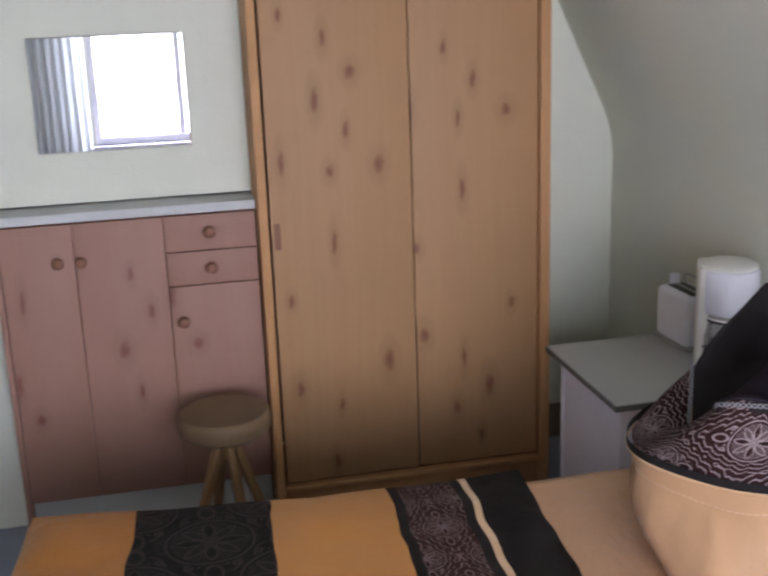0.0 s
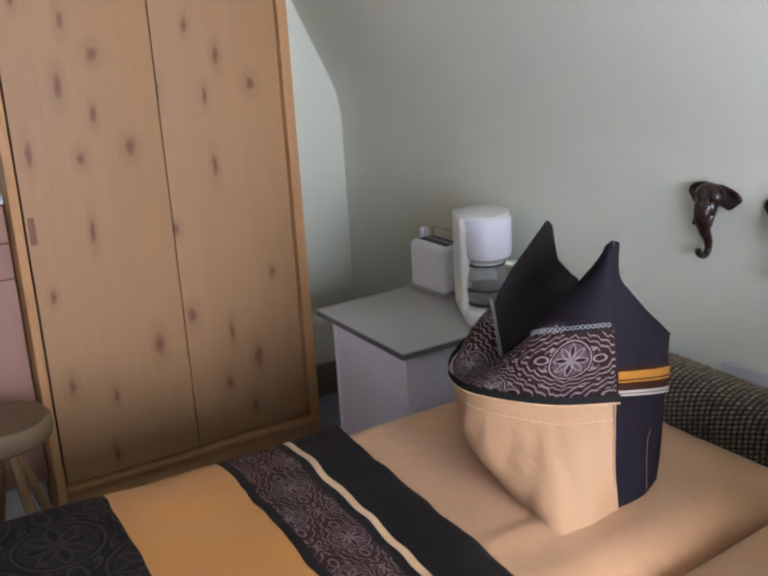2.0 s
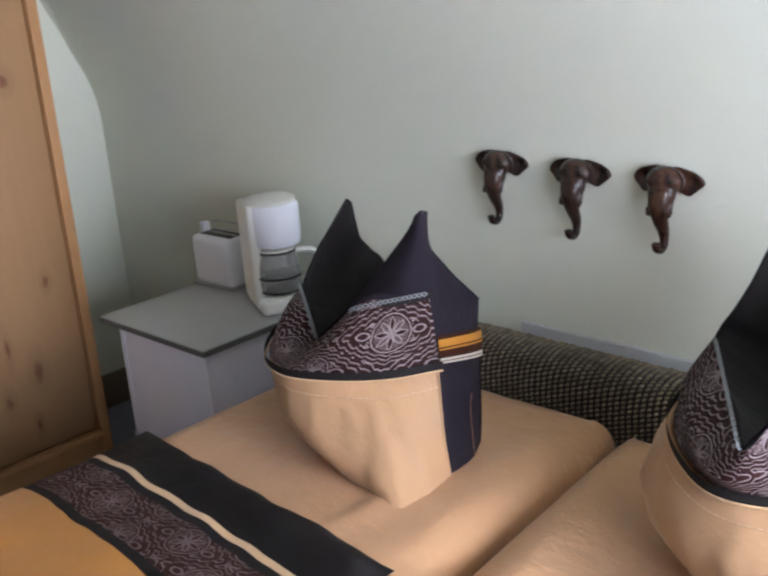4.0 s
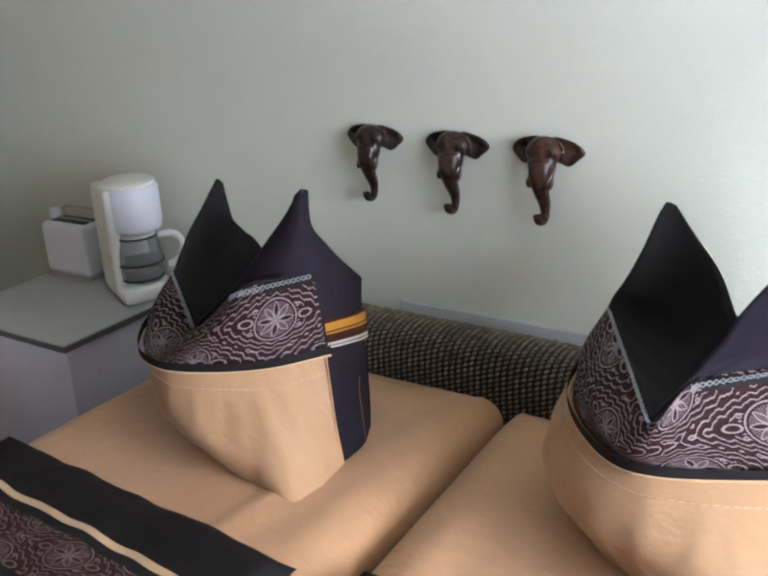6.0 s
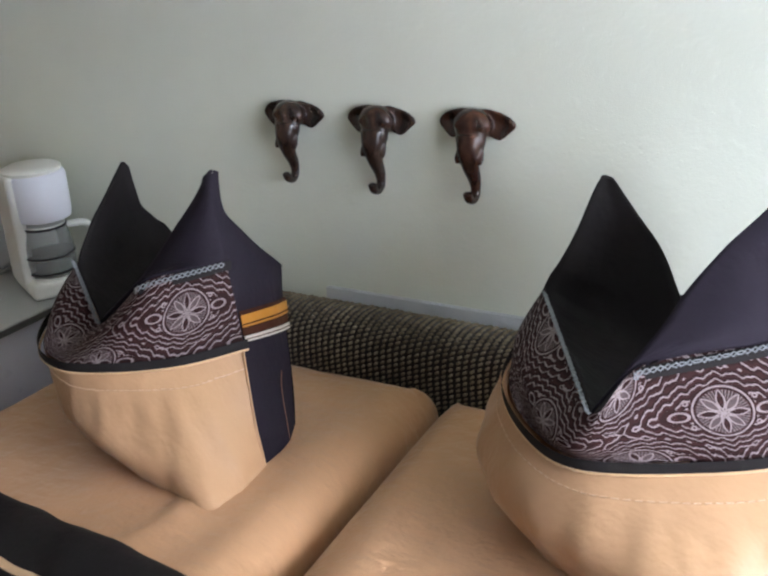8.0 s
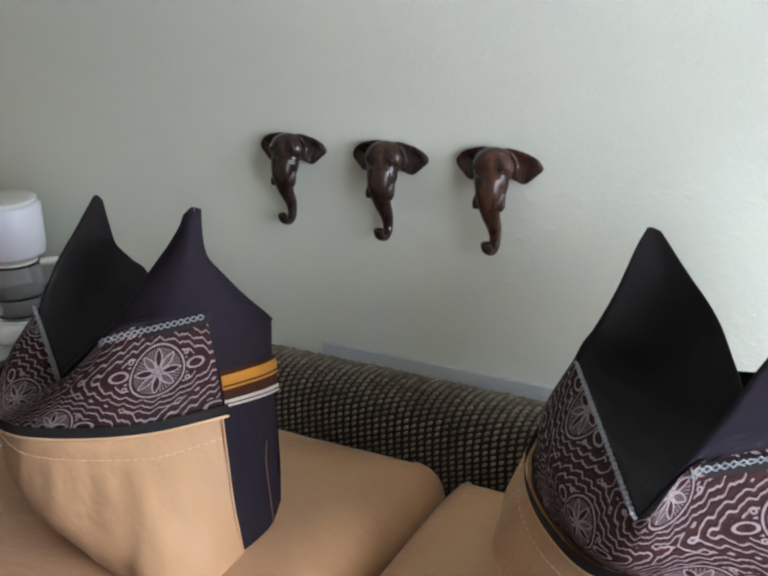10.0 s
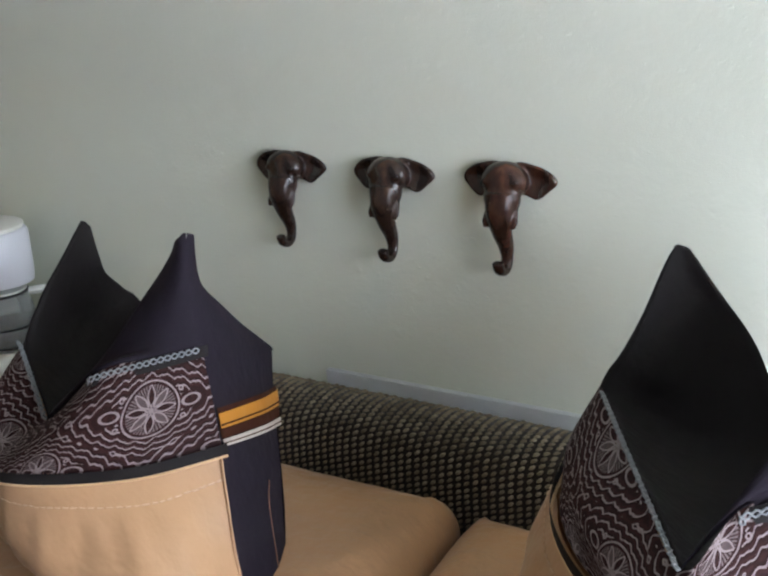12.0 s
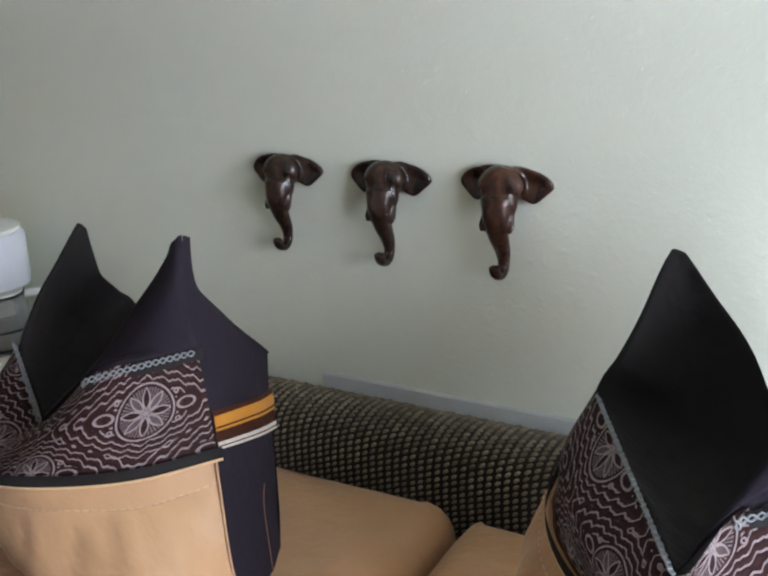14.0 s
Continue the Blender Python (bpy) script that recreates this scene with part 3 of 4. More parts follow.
def coffee_machine(x, y, rz):
    c = thing("coffee_machine", "white filter coffee machine with a glass jug", "coffee machine", (x, y, TZ), rz)
    part("base", box(-0.100, 0.096, -0.074, 0.074, 0.0, 0.048, 0.022, 5), M_PLASTIC, c)
    part("water_tank", box(-0.100, -0.020, -0.078, 0.070, 0.03, 0.312, 0.024, 5), M_PLASTIC, c, "off-white water tank")
    part("side_column", box(-0.090, 0.048, -0.080, -0.046, 0.02, 0.316, 0.014, 4), M_PLASTIC, c, "off-white upright column")
    part("filter_holder", lathe([(0.058, 0.192), (0.070, 0.196), (0.073, 0.215), (0.074, 0.306), (0.068, 0.314), (0.03, 0.316)], 48, (0.020, 0.006, 0)), M_PLASTIC_B, c)
    part("lid", lathe([(0.03, 0.312), (0.070, 0.314), (0.072, 0.322), (0.064, 0.327), (0.02, 0.328)], 48, (0.006, 0.0, 0), (1.1, 1.05)), M_PLASTIC, c)
    part("hotplate", lathe([(0.058, 0.046), (0.060, 0.051), (0.02, 0.051)], 36, (0.028, 0, 0)), M_PLASTIC, c)
    jug = part("jug", lathe([(0.050, 0.052), (0.062, 0.058), (0.066, 0.085), (0.064, 0.135), (0.056, 0.168), (0.055, 0.176), (0.053, 0.176), (0.054, 0.168), (0.062, 0.135), (0.064, 0.085), (0.060, 0.060), (0.02, 0.056)], 40, (0.028, 0, 0)), M_JUG, c, "clear glass coffee jug")
    jug.visible_shadow = False
    for z, r in ((0.062, 0.0640), (0.104, 0.0672), (0.176, 0.0575)):
        part("band", lathe([(r - 0.002, z - 0.0026), (r, z - 0.002), (r, z + 0.002), (r - 0.002, z + 0.0026)], 40, (0.028, 0, 0)), M_BLACK, jug, "black jug band")
    part("jug_lid", lathe([(0.04, 0.179), (0.054, 0.179), (0.054, 0.184), (0.02, 0.188)], 36, (0.028, 0, 0)), M_PLASTIC, jug)
    part("handle", tube(spline([(0.050, 0.055, 0.172), (0.070, 0.095, 0.172), (0.076, 0.112, 0.145), (0.072, 0.104, 0.105), (0.060, 0.072, 0.085)], 6), [0.009] * 25, 12, 1.3), M_PLASTIC, jug, "white curved handle")
    return c


coffee_machine(-1.868, 1.838, -26).scale = (1.0, 1.0, 1.02)


def power_cable(pts, name, label):
    line = spline(pts, 10)
    return single(name, tube(line, [0.004] * len(line), 8), M_BLACK, label, "cable")


power_cable([(-2.50, 1.60, 0.005), (-2.42, 1.70, 0.005), (-2.31, 1.66, 0.005), (-2.26, 1.78, 0.005), (-2.36, 1.90, 0.006), (-2.42, 1.945, 0.02)], "power_cable", "black power cable curled on the floor beside the bedside unit")


def power_strip():
    p = thing("power_strip", "flat grey power strip lying on the carpet", "power strip", (-2.52, 1.78, 0.0), 70)
    part("body", box(-0.10, 0.10, -0.025, 0.025, 0.0, 0.035, 0.006), M_LEDGE, p)
    for k in (-0.06, 0.0, 0.06):
        part("socket", lathe([(0.004, 0.036), (0.016, 0.036), (0.018, 0.038), (0.02, 0.034)], 20, (k, 0, 0)), M_EDGE, p)


power_strip()

# ---- bed ----
BZ = 0.575
BX0, BXM, BX1, BY0, BY1 = -1.515, -0.665, 0.19, -0.02, 1.80


def mattress(x0, x1, zt, label):
    """A sheeted mattress with rounded edges and head corners; the two part a little towards the foot."""
    bm = box(x0, x1, BY0, BY1, 0.31, zt)
    bmesh.ops.subdivide_edges(bm, edges=bm.edges[:], cuts=46, use_grid_fill=True)
    cx, cy = (x0 + x1) / 2, (BY0 + BY1) / 2
    for v in bm.verts:
        u = (v.co.x - x0) / (x1 - x0)
        dx, dy, dz = min(v.co.x - x0, x1 - v.co.x), min(v.co.y - BY0, BY1 - v.co.y), zt - v.co.z
        sx, sy = (1 if v.co.x < cx else -1), (1 if v.co.y < cy else -1)
        rc, r = 0.030, 0.095
        ex, ey = max(0.0, rc - dx), max(0.0, rc - dy)
        l = math.hypot(ex, ey)
        if ex > 0 and ey > 0:
            out, rest = Vector((-ex * sx / l, -ey * sy / l)), rc - min(l, rc)
        else:
            out, rest = (Vector((-sx, 0)) if dx < dy else Vector((0, -sy))), min(dx, dy)
        if l > rc:
            v.co.x += (1 - rc / l) * ex * sx
            v.co.y += (1 - rc / l) * ey * sy
        e, ez = r - rest, r - dz
        if e > 0 and ez > 0 and math.hypot(e, ez) > r:
            k = 1 - r / math.hypot(e, ez)
            v.co.x -= out.x * k * e
            v.co.y -= out.y * k * e
            v.co.z -= k * ez
        lean = u if x0 < BXM - 0.3 else 1 - u
        v.co.x += 0.10 * lean * max(0.0, 1.70 - v.co.y)
        v.co.z += 0.005 * noise.noise(Vector((v.co.x * 4, v.co.y * 3, 1.7))) + 0.0025 * noise.noise(Vector((v.co.x * 16 + v.co.y * 9, v.co.y * 7, 4.7)))
        if dz < 0.02:
            d = (x1 - v.co.x if x0 < BXM - 0.3 else v.co.x - x0) - 0.10 * lean * max(0.0, 1.70 - v.co.y)
            tuck = max(0.0, noise.noise(Vector((d * 14 + v.co.y * 6.0, v.co.y * 2.0 - d * 7, 2.0))))
            v.co.z += 0.019 * tuck * max(0.0, min(1.0, (1.55 - v.co.y) / 0.25)) * math.exp(-((d - 0.10) / 0.085) ** 2)
    th = thing("mattress", label, "mattress", group="mattresses of the bed")
    part("fitted_sheet", bm, M_SHEET, th, "peach satin fitted sheet with soft creases")
    part("core", box(x0 + 0.03, x1 - 0.03, BY0 + 0.03, BY1 - 0.03, 0.278, 0.309, 0.004), M_WHITE, th)
    return th


mattress(BX0, BXM - 0.006, BZ, "thick mattress under a peach satin fitted sheet")
mattress(BXM + 0.006, BX1, BZ - 0.012, "thick mattress under a peach satin fitted sheet")


def bed_frame():
    b = thing("bed", "wide upholstered bed base with a low padded woven headboard", "bed")
    part("base", box(BX0 + 0.01, BX1 - 0.01, BY0 + 0.01, BY1 + 0.02, 0.10, 0.278, 0.012), M_WEAVE_BASE, b)
    for x in (BX0 + 0.1, BX1 - 0.1):
        for y in (BY0 + 0.1, BY1 - 0.1):
            part("foot", lathe([(0.03, 0.0), (0.03, 0.10)], 20, (x, y, 0)), M_BLACK, b)
    return b


bed = bed_frame()
HX0, HX1 = -1.60, 0.45
HPROF = spline([(0, 1.805, 0.30), (0, 1.800, 0.50), (0, 1.802, 0.592), (0, 1.820, 0.634), (0, 1.860, 0.652), (0, 1.905, 0.653), (0, 1.938, 0.644)], 8)


def headboard_core():
    bm = bmesh.new()
    prof = [(p.y, p.z) for p in HPROF] + [(1.940, 0.30)]
    a = [bm.verts.new((HX0, y, z)) for y, z in prof]
    b = [bm.verts.new((HX1, y, z)) for y, z in prof]
    for k in range(len(prof)):
        q = (k + 1) % len(prof)
        bm.faces.new((a[k], a[q], b[q], b[k]))
    bm.faces.new(a)
    bm.faces.new(b[::-1])
    return bm


hb = part("headboard", headboard_core(), M_WEAVE_BASE, bed, "padded headboard in coarse brown woven cloth")


def weave():
    """Small raised loops in upright rows, wrapped over the padded headboard."""
    run = [0.0]
    for a, b in zip(HPROF, HPROF[1:]):
        run.append(run[-1] + (b - a).length)
    verts, faces = [], []
    px, ps = 0.0165, 0.0118
    cols = int((HX1 - HX0) / px)
    rng = random.Random(5)
    s0 = 0.16
    for row in range(int((run[-1] - s0) / ps)):
        for c in range(cols):
            s = s0 + row * ps + (ps * 0.5 if c % 2 else 0.0) + rng.uniform(-0.0006, 0.0006)
            i = max(k for k, r in enumerate(run[:-1]) if r <= s)
            t = (s - run[i]) / (run[i + 1] - run[i])
            p = HPROF[i].lerp(HPROF[i + 1], min(t, 1.0))
            d = (HPROF[i + 1] - HPROF[i]).normalized()
            nrm = Vector((0, -d.z, d.y))
            o = Vector((HX0 + (c + 0.5) * px + rng.uniform(-0.0006, 0.0006), p.y, p.z))
            w, h, lift = px * 0.29, ps * 0.43, 0.0050 + rng.uniform(-0.0008, 0.0008)
            base = len(verts)
            for k, up in ((1.0, -0.001), (0.72, 0.62)):
                for q in range(8):
                    a = q * math.pi / 4
                    ex, ey = w * k * math.cos(a), h * k * math.sin(a)
                    verts.append(o + Vector((ex + ey * 0.6, 0, 0)) + d * ey + nrm * lift * up)
            verts.append(o + nrm * lift)
            for q in range(8):
                e = (q + 1) % 8
                faces.append([base + q, base + e, base + 8 + e, base + 8 + q])
                faces.append([base + 8 + q, base + 8 + e, base + 16])
    me = bpy.data.meshes.new("weave")
    me.from_pydata(verts, [], faces)
    me.polygons.foreach_set("use_smooth", [True] * len(me.polygons))
    me.materials.append(M_WOVEN)
    ob = new("weave", me)
    ob.parent = hb
    return tagged(ob, kind="stuff")


weave()


# ---- duvets ----
def duvet(x0, x1, side, label):
    """A folded-back duvet in cross bands, each band a strip of the same quilted sheet."""
    d = thing("duvet", label, "duvet", group="duvets of the bed")
    bands = ((0.0, 0.228, M_AMBER, "amber_band"), (0.228, 0.515, M_DUVDARK, "dark_band"), (0.515, 0.777, M_ORANGE, "orange_band"), (0.777, 0.799, M_NIGHT, "border"),
             (0.799, 0.922, M_DUVBAND, "embroidered_band"), (0.922, 0.944, M_NIGHT, "border"), (0.944, 0.960, M_STRIPE, "piping_stripe"), (0.960, 1.095, M_NIGHT, "dark_edge"))

    def surf(x, y):
        ex = min(x - x0, x1 - x)
        ey = min(y, 1.095 - y)
        el = max(x - x0, 0.0) if side == 0 else max(ex, 0.0)
        t = 0.016 * (1 - math.exp(-el / 0.05)) * (1 - math.exp(-max(x1 - x, 0) / 0.014)) * (1 - math.exp(-max(ey, 0) / 0.016))
        t += 0.024 * (1 - math.exp(-el / 0.25)) * math.exp(-((y - 1.04) / 0.055) ** 2) * (1 - math.exp(-max(x1 - x, 0) / 0.02)) * (1 - math.exp(-max(ey, 0) / 0.012))
        w = 0.009 * noise.noise(Vector((x * 4.2, y * 5.5, side * 3.1))) + 0.004 * noise.noise(Vector((x * 13, y * 11, side)))
        sway = 0.014 * noise.noise(Vector((x * 3.3, 2.0 + side, 0.0))) + 0.006 * noise.noise(Vector((x * 13, 5.0 + side, y * 3))) + (-0.075 if side == 0 else 0.03) * (x - x0 - 0.15)
        wide = -0.13 * max(0.0, 0.62 - y) * max(0.0, 1 - (x - x0) / 0.5) if side == 0 else 0.0
        return Vector((x + wide + 0.01 * noise.noise(Vector((y * 5, side, 4.0))), y + sway, BZ + 0.004 + t + (w if t > 0.008 else 0.0)))

    for y0, y1, m, nm in bands:
        ny = max(2, int((y1 - y0) / 0.012))
        nx = 56
        bm = bmesh.new()
        top = [[bm.verts.new(surf(x0 + (x1 - x0) * i / nx, y0 + (y1 - y0) * j / ny)) for i in range(nx + 1)] for j in range(ny + 1)]
        for j in range(ny):
            for i in range(nx):
                bm.faces.new((top[j][i], top[j][i + 1], top[j + 1][i + 1], top[j + 1][i]))
        part(nm, bm, m, d)
    return d


duvet(BX0 + 0.022, BXM + 0.020, 0, "striped orange and black satin duvet folded back on the mattress")
duvet(BXM + 0.115, BX1 - 0.02, 1, "striped orange and black satin duvet folded back on the mattress")


# ---- pillows folded into a crown ----
def folds(bm, edge):
    """Soft hanging folds pressed into a cloth patch along its normals."""
    bm.normal_update()
    for v, d in [(v, v.normal.copy()) for v in bm.verts]:
        a = math.atan2(v.co.y, v.co.x)
        soft = max(0.12, min(1.0, (0.192 - v.co.z) / 0.06)) * min(1.0, min((v.co - q).length for q in edge) / 0.06)
        v.co += d * soft * (0.0070 * noise.noise(Vector((a * 6.0, v.co.z * 7, 3.0))) + 0.0032 * noise.noise(Vector((a * 15 + v.co.z * 10, v.co.z * 12, 9.0))))
    return bm


def crown_pillow(o, base, low, rim, top, tip_a, tip_b, rc, ed, left, right, neck, crease, sag, stripes, u0, band, label):
    """A big pillow folded upright: a full body, an embroidered band and two pointed leaves. Nine columns run from
    the front edge round the front, the far end and the back; heights are given on the bed."""
    o = Vector(o)
    L = lambda row: [Vector(q) - o for q in row]
    base, low, rim, top, ed, left, right, neck, crease = (L(r) for r in (base, low, rim, top, ed, left, right, neck, crease))
    tip_a, tip_b, rc = L((tip_a, tip_b, rc))
    vee = top[3]
    mid = [(a + b) * 0.5 for a, b in zip(rim, top)]
    for k, push in ((1, 0.010), (2, 0.014), (3, 0.028), (4, 0.030), (5, 0.020), (6, 0.012)):
        mid[k] = mid[k] + Vector((mid[k].x, mid[k].y, 0)).normalized() * push
    th = tagged(new("crown_pillow"), label, "pillow", "crown pillows on the bed")
    th.matrix_world = Matrix.Translation(o)
    wide = lambda row, k: [q + Vector((q.x, q.y, 0)).normalized() * k for q in row]
    body = folds(patch([base[:8], low[:8], rim[:8]], 9, 12, 0.007, 1.0), spline([base[0], low[0], rim[0]], 12))
    skin = BVHTree.FromBMesh(body)
    part("body", body, M_CREAM, th, "apricot satin lower half")
    part("back_panel", patch([[base[7], base[8]], [low[7], low[8]], [rim[7], rim[8]], [rim[7] + Vector((0, 0, 0.08)), rc]], 6, 6, 0.004), M_NAVY, th)
    bow = Vector((0.010, 0.003, 0))
    end = lambda r: [r[8], (r[8] + r[0]) * 0.5 + bow, r[0]]
    side = part("side_panel", patch([end(base), end(low), end(rim)], 6, 8, 0.003, 4.0), M_NAVY, th, "aubergine satin end panel with gold and white stripes")
    for z0, z1, mm, nm, proud in ((stripes - 0.0135, stripes + 0.029, M_BROWN, "brown_stripe", 0.005), (stripes + 0.001, stripes + 0.022, M_GOLD, "gold_stripe", 0.007), (stripes - 0.024, stripes - 0.014, M_PALE, "white_stripe", 0.007),
                                (stripes - 0.0200, stripes - 0.0182, M_BROWN, "brown_stripe", 0.0085), (stripes + 0.0050, stripes + 0.0075, M_BROWN, "brown_stripe", 0.0085)):
        rows = []
        for z in (z0, z1):
            def at(k, above, h):
                lo, mi, hi = low[k].z + o.z, rim[k].z + o.z, above.z + o.z
                return low[k].lerp(rim[k], (h - lo) / (mi - lo)) if h < mi else rim[k].lerp(above, (h - mi) / (hi - mi))
            a, b = at(8, rc, z), at(0, top[0], z + 0.056)
            rows.append([q + Vector((proud, 0.002, 0)) for q in (a, (a + b) * 0.5 + bow, b)])
        part(nm, patch(rows, 6, 2, 0.002, 8.0), mm, side)
    part("corner_seam", tube(spline([a.lerp(b, 0.015) for a, b in ((base[0], base[1]), (low[0], low[1]), (rim[0], rim[1]))], 8), [0.0022] * 17, 10), M_CREAM, th)
    seam = [base[8].lerp(base[0], 0.42), low[8].lerp(low[0], 0.45), low[8].lerp(rim[8], 0.25).lerp(low[0].lerp(rim[0], 0.25), 0.40)]
    pts = spline([q + Vector((0.012, 0.004, 0)) for q in seam], 8)
    part("seam", tube(pts, [0.0008] * len(pts), 6), M_KNOB, side)
    part("border", patch([wide([q + Vector((0, 0, 0.000)) for q in rim[:7]], 0.0115), wide([q + Vector((0, 0, 0.017)) for q in rim[:7]], 0.011)], 7, 2), M_NIGHT, th)
    part("piping", tube(spline(wide([q + Vector((0, 0, -0.003)) for q in rim[:7]], 0.010), 7), [0.0022] * 43, 6), M_STRIPE, th)
    hem = wide([spline([b, l, q], 12)[21] for b, l, q in zip(base[:7], low[:7], rim[:7])], 0.0062)
    run = []
    for q in spline(hem, 30):
        at, nrm, _, _ = skin.find_nearest(q)
        flat = Vector((at.x, at.y, 0))
        run.append(at + nrm * (0.0008 if nrm.dot(flat) > 0 else -0.0008))
    sew = bmesh.new()
    for k in range(2, len(run) - 3, 3):
        merge(sew, tube(run[k:k + 3], [0.0011] * 3, 5))
    part("stitching", sew, M_STITCH, th)
    part("embroidered_band", patch([[q + Vector((0, 0, 0.012)) for q in rim[:7]], mid, top], 7, 6, 0.003, 2.0, (0.0, band), u0), M_BAND, th, "brown band with pale embroidery")
    # the end leaf: from the end panel up to a narrow rounded neck
    rows = [end(rim)]
    tip_r, tip_l = tip_b + Vector((0.003, 0.011, -0.006)), tip_b + Vector((-0.007, -0.006, -0.004))
    right_edge = spline([rim[8].lerp(rc, 0.92), rc] + neck + [tip_r], 4)
    left_edge = spline([rim[0].lerp(top[0], 0.92), top[0]] + crease + [tip_b], 4)
    for a, b in list(zip(right_edge, left_edge))[::2]:
        rows.append([a, (a + b) * 0.5 + bow * min(1.0, (a - b).length / 0.15), b])
    part("side_leaf", patch(rows, 6, 3, 0.003), M_NAVY, th)
    edge_l = spline([vee] + ed + [tip_l], 6)
    front = [[vee, top[2], top[1], top[0]]]
    edge_r = spline([top[0]] + crease + [tip_b], 8)
    for t in (0.2, 0.4, 0.55, 0.7, 0.82, 0.92, 1.0):
        a, b = edge_l[round(t * (len(edge_l) - 1))], edge_r[round(t * (len(edge_r) - 1))]
        puff = Vector((0.012, -0.024, 0.0)) * (1 - t)
        front.append([a, a.lerp(b, 0.35) + puff, a.lerp(b, 0.7) + puff, b])
    fl = part("front_leaf", patch(front, 6, 5, 0.005, 6.0), M_NAVY, th, "dark satin front leaf with a rounded point")
    across = (right[-1] - left[-1]).normalized() * 0.010
    lf = spline([vee] + left + [tip_a - across - Vector((0, 0, 0.004))], 4)
    rg = spline([vee] + right + [tip_a + across - Vector((0, 0, 0.004))], 4)
    petal = []
    for k in range(0, len(lf), 2):
        a, b = lf[k], rg[k]
        hang = Vector(sag) * (a - b).length
        petal.append([a, a.lerp(b, 0.3) + hang * 0.8, a.lerp(b, 0.6) + hang, b])
    for k in (1, 2):
        petal[-1][k] = petal[-1][k] + Vector((0, 0, 0.004))
    bl = part("back_leaf", patch(petal, 6, 5, 0.009, 9.0), M_NIGHT, th, "black satin back leaf with a sharp point")
    # plain dark strip between the band and its braid
    def under(k, h, out):
        return top[k].lerp(mid[k], h / (top[k].z - mid[k].z)) + Vector((top[k].x, top[k].y, 0)).normalized() * out
    part("upper_border", patch([[under(k, 0.016, 0.006) for k in (0, 1, 2)], [under(k, 0.0, 0.009) for k in (0, 1, 2)]], 8, 3), M_NIGHT, th)
    for leaf in (bl, fl):
        so = leaf.modifiers.new("thickness", "SOLIDIFY")
        so.thickness, so.offset = 0.006, -1.0 if leaf is bl else 1.0
    # braid of small loops along the top of the band
    for line in ([top[0], top[1], top[2], top[2].lerp(vee, 0.15)], [vee] + left[:2]):
        raw = spline(line, 30)
        front_run = line[0] is not vee
        off = Vector((0.005, -0.013, -0.003)) if front_run else Vector((-0.001, -0.008, 0.003))
        swing = Vector((0, 0, 0.0040)) if front_run else Vector((-0.0038, -0.0016, 0.0030))
        for sgn in (-1, 1):
            far, pts = 0.0, []
            for k, q in enumerate(raw):
                far += (q - raw[k - 1]).length if k else 0.0
                pts.append(q + off + swing * sgn * math.sin(far * 310))
            part("braid", tube(pts, [0.0013] * len(pts), 6), M_TRIM, th, "thin silver braid")
    return th


crown_pillow((-1.02, 1.38, 0.575),
             [(-0.792, 1.36, 0.580), (-0.785, 1.205, 0.574), (-0.868, 1.214, 0.574), (-0.978, 1.240, 0.574), (-1.085, 1.290, 0.576), (-1.16, 1.38, 0.58), (-1.16, 1.50, 0.58), (-1.0, 1.58, 0.58), (-0.835, 1.51, 0.578)],
             [(-0.812, 1.370, 0.660), (-0.845, 1.262, 0.655), (-0.95, 1.212, 0.660), (-1.05, 1.195, 0.665), (-1.155, 1.240, 0.67), (-1.245, 1.36, 0.68), (-1.25, 1.49, 0.69), (-1.10, 1.62, 0.69), (-0.868, 1.555, 0.670)],
             [(-0.855, 1.412, 0.780), (-0.925, 1.312, 0.779), (-1.02, 1.240, 0.781), (-1.11, 1.215, 0.782), (-1.20, 1.255, 0.786), (-1.28, 1.37, 0.792), (-1.30, 1.51, 0.80), (-1.14, 1.66, 0.80), (-0.925, 1.626, 0.775)],
             [(-0.895, 1.442, 0.932), (-0.942, 1.384, 0.926), (-0.998, 1.334, 0.914), (-1.145, 1.352, 0.804), (-1.20, 1.384, 0.842), (-1.258, 1.414, 0.888), (-1.300, 1.52, 0.885)],
             (-1.236, 1.562, 1.052), (-0.921, 1.467, 1.090), (-0.922, 1.626, 0.856),
             [(-1.05, 1.385, 0.900), (-1.0, 1.42, 0.970), (-0.950, 1.452, 1.043), (-0.936, 1.459, 1.070)],
             [(-1.20, 1.384, 0.844), (-1.256, 1.414, 0.892), (-1.250, 1.445, 0.940), (-1.241, 1.508, 1.010)],
             [(-1.06, 1.45, 0.785), (-1.13, 1.60, 0.825), (-1.248, 1.660, 0.893), (-1.242, 1.584, 0.958)],
             [(-0.922, 1.556, 0.928), (-0.922, 1.502, 0.984), (-0.922, 1.483, 1.014), (-0.922, 1.480, 1.052)],
             [(-0.901, 1.444, 0.960), (-0.907, 1.446, 0.992), (-0.913, 1.448, 1.025), (-0.918, 1.455, 1.060)],
             (-0.05, 0.02, -0.12),
             0.758, -0.093, 0.165, "pillow folded into a crown, apricot below, brown embroidered band, dark points")
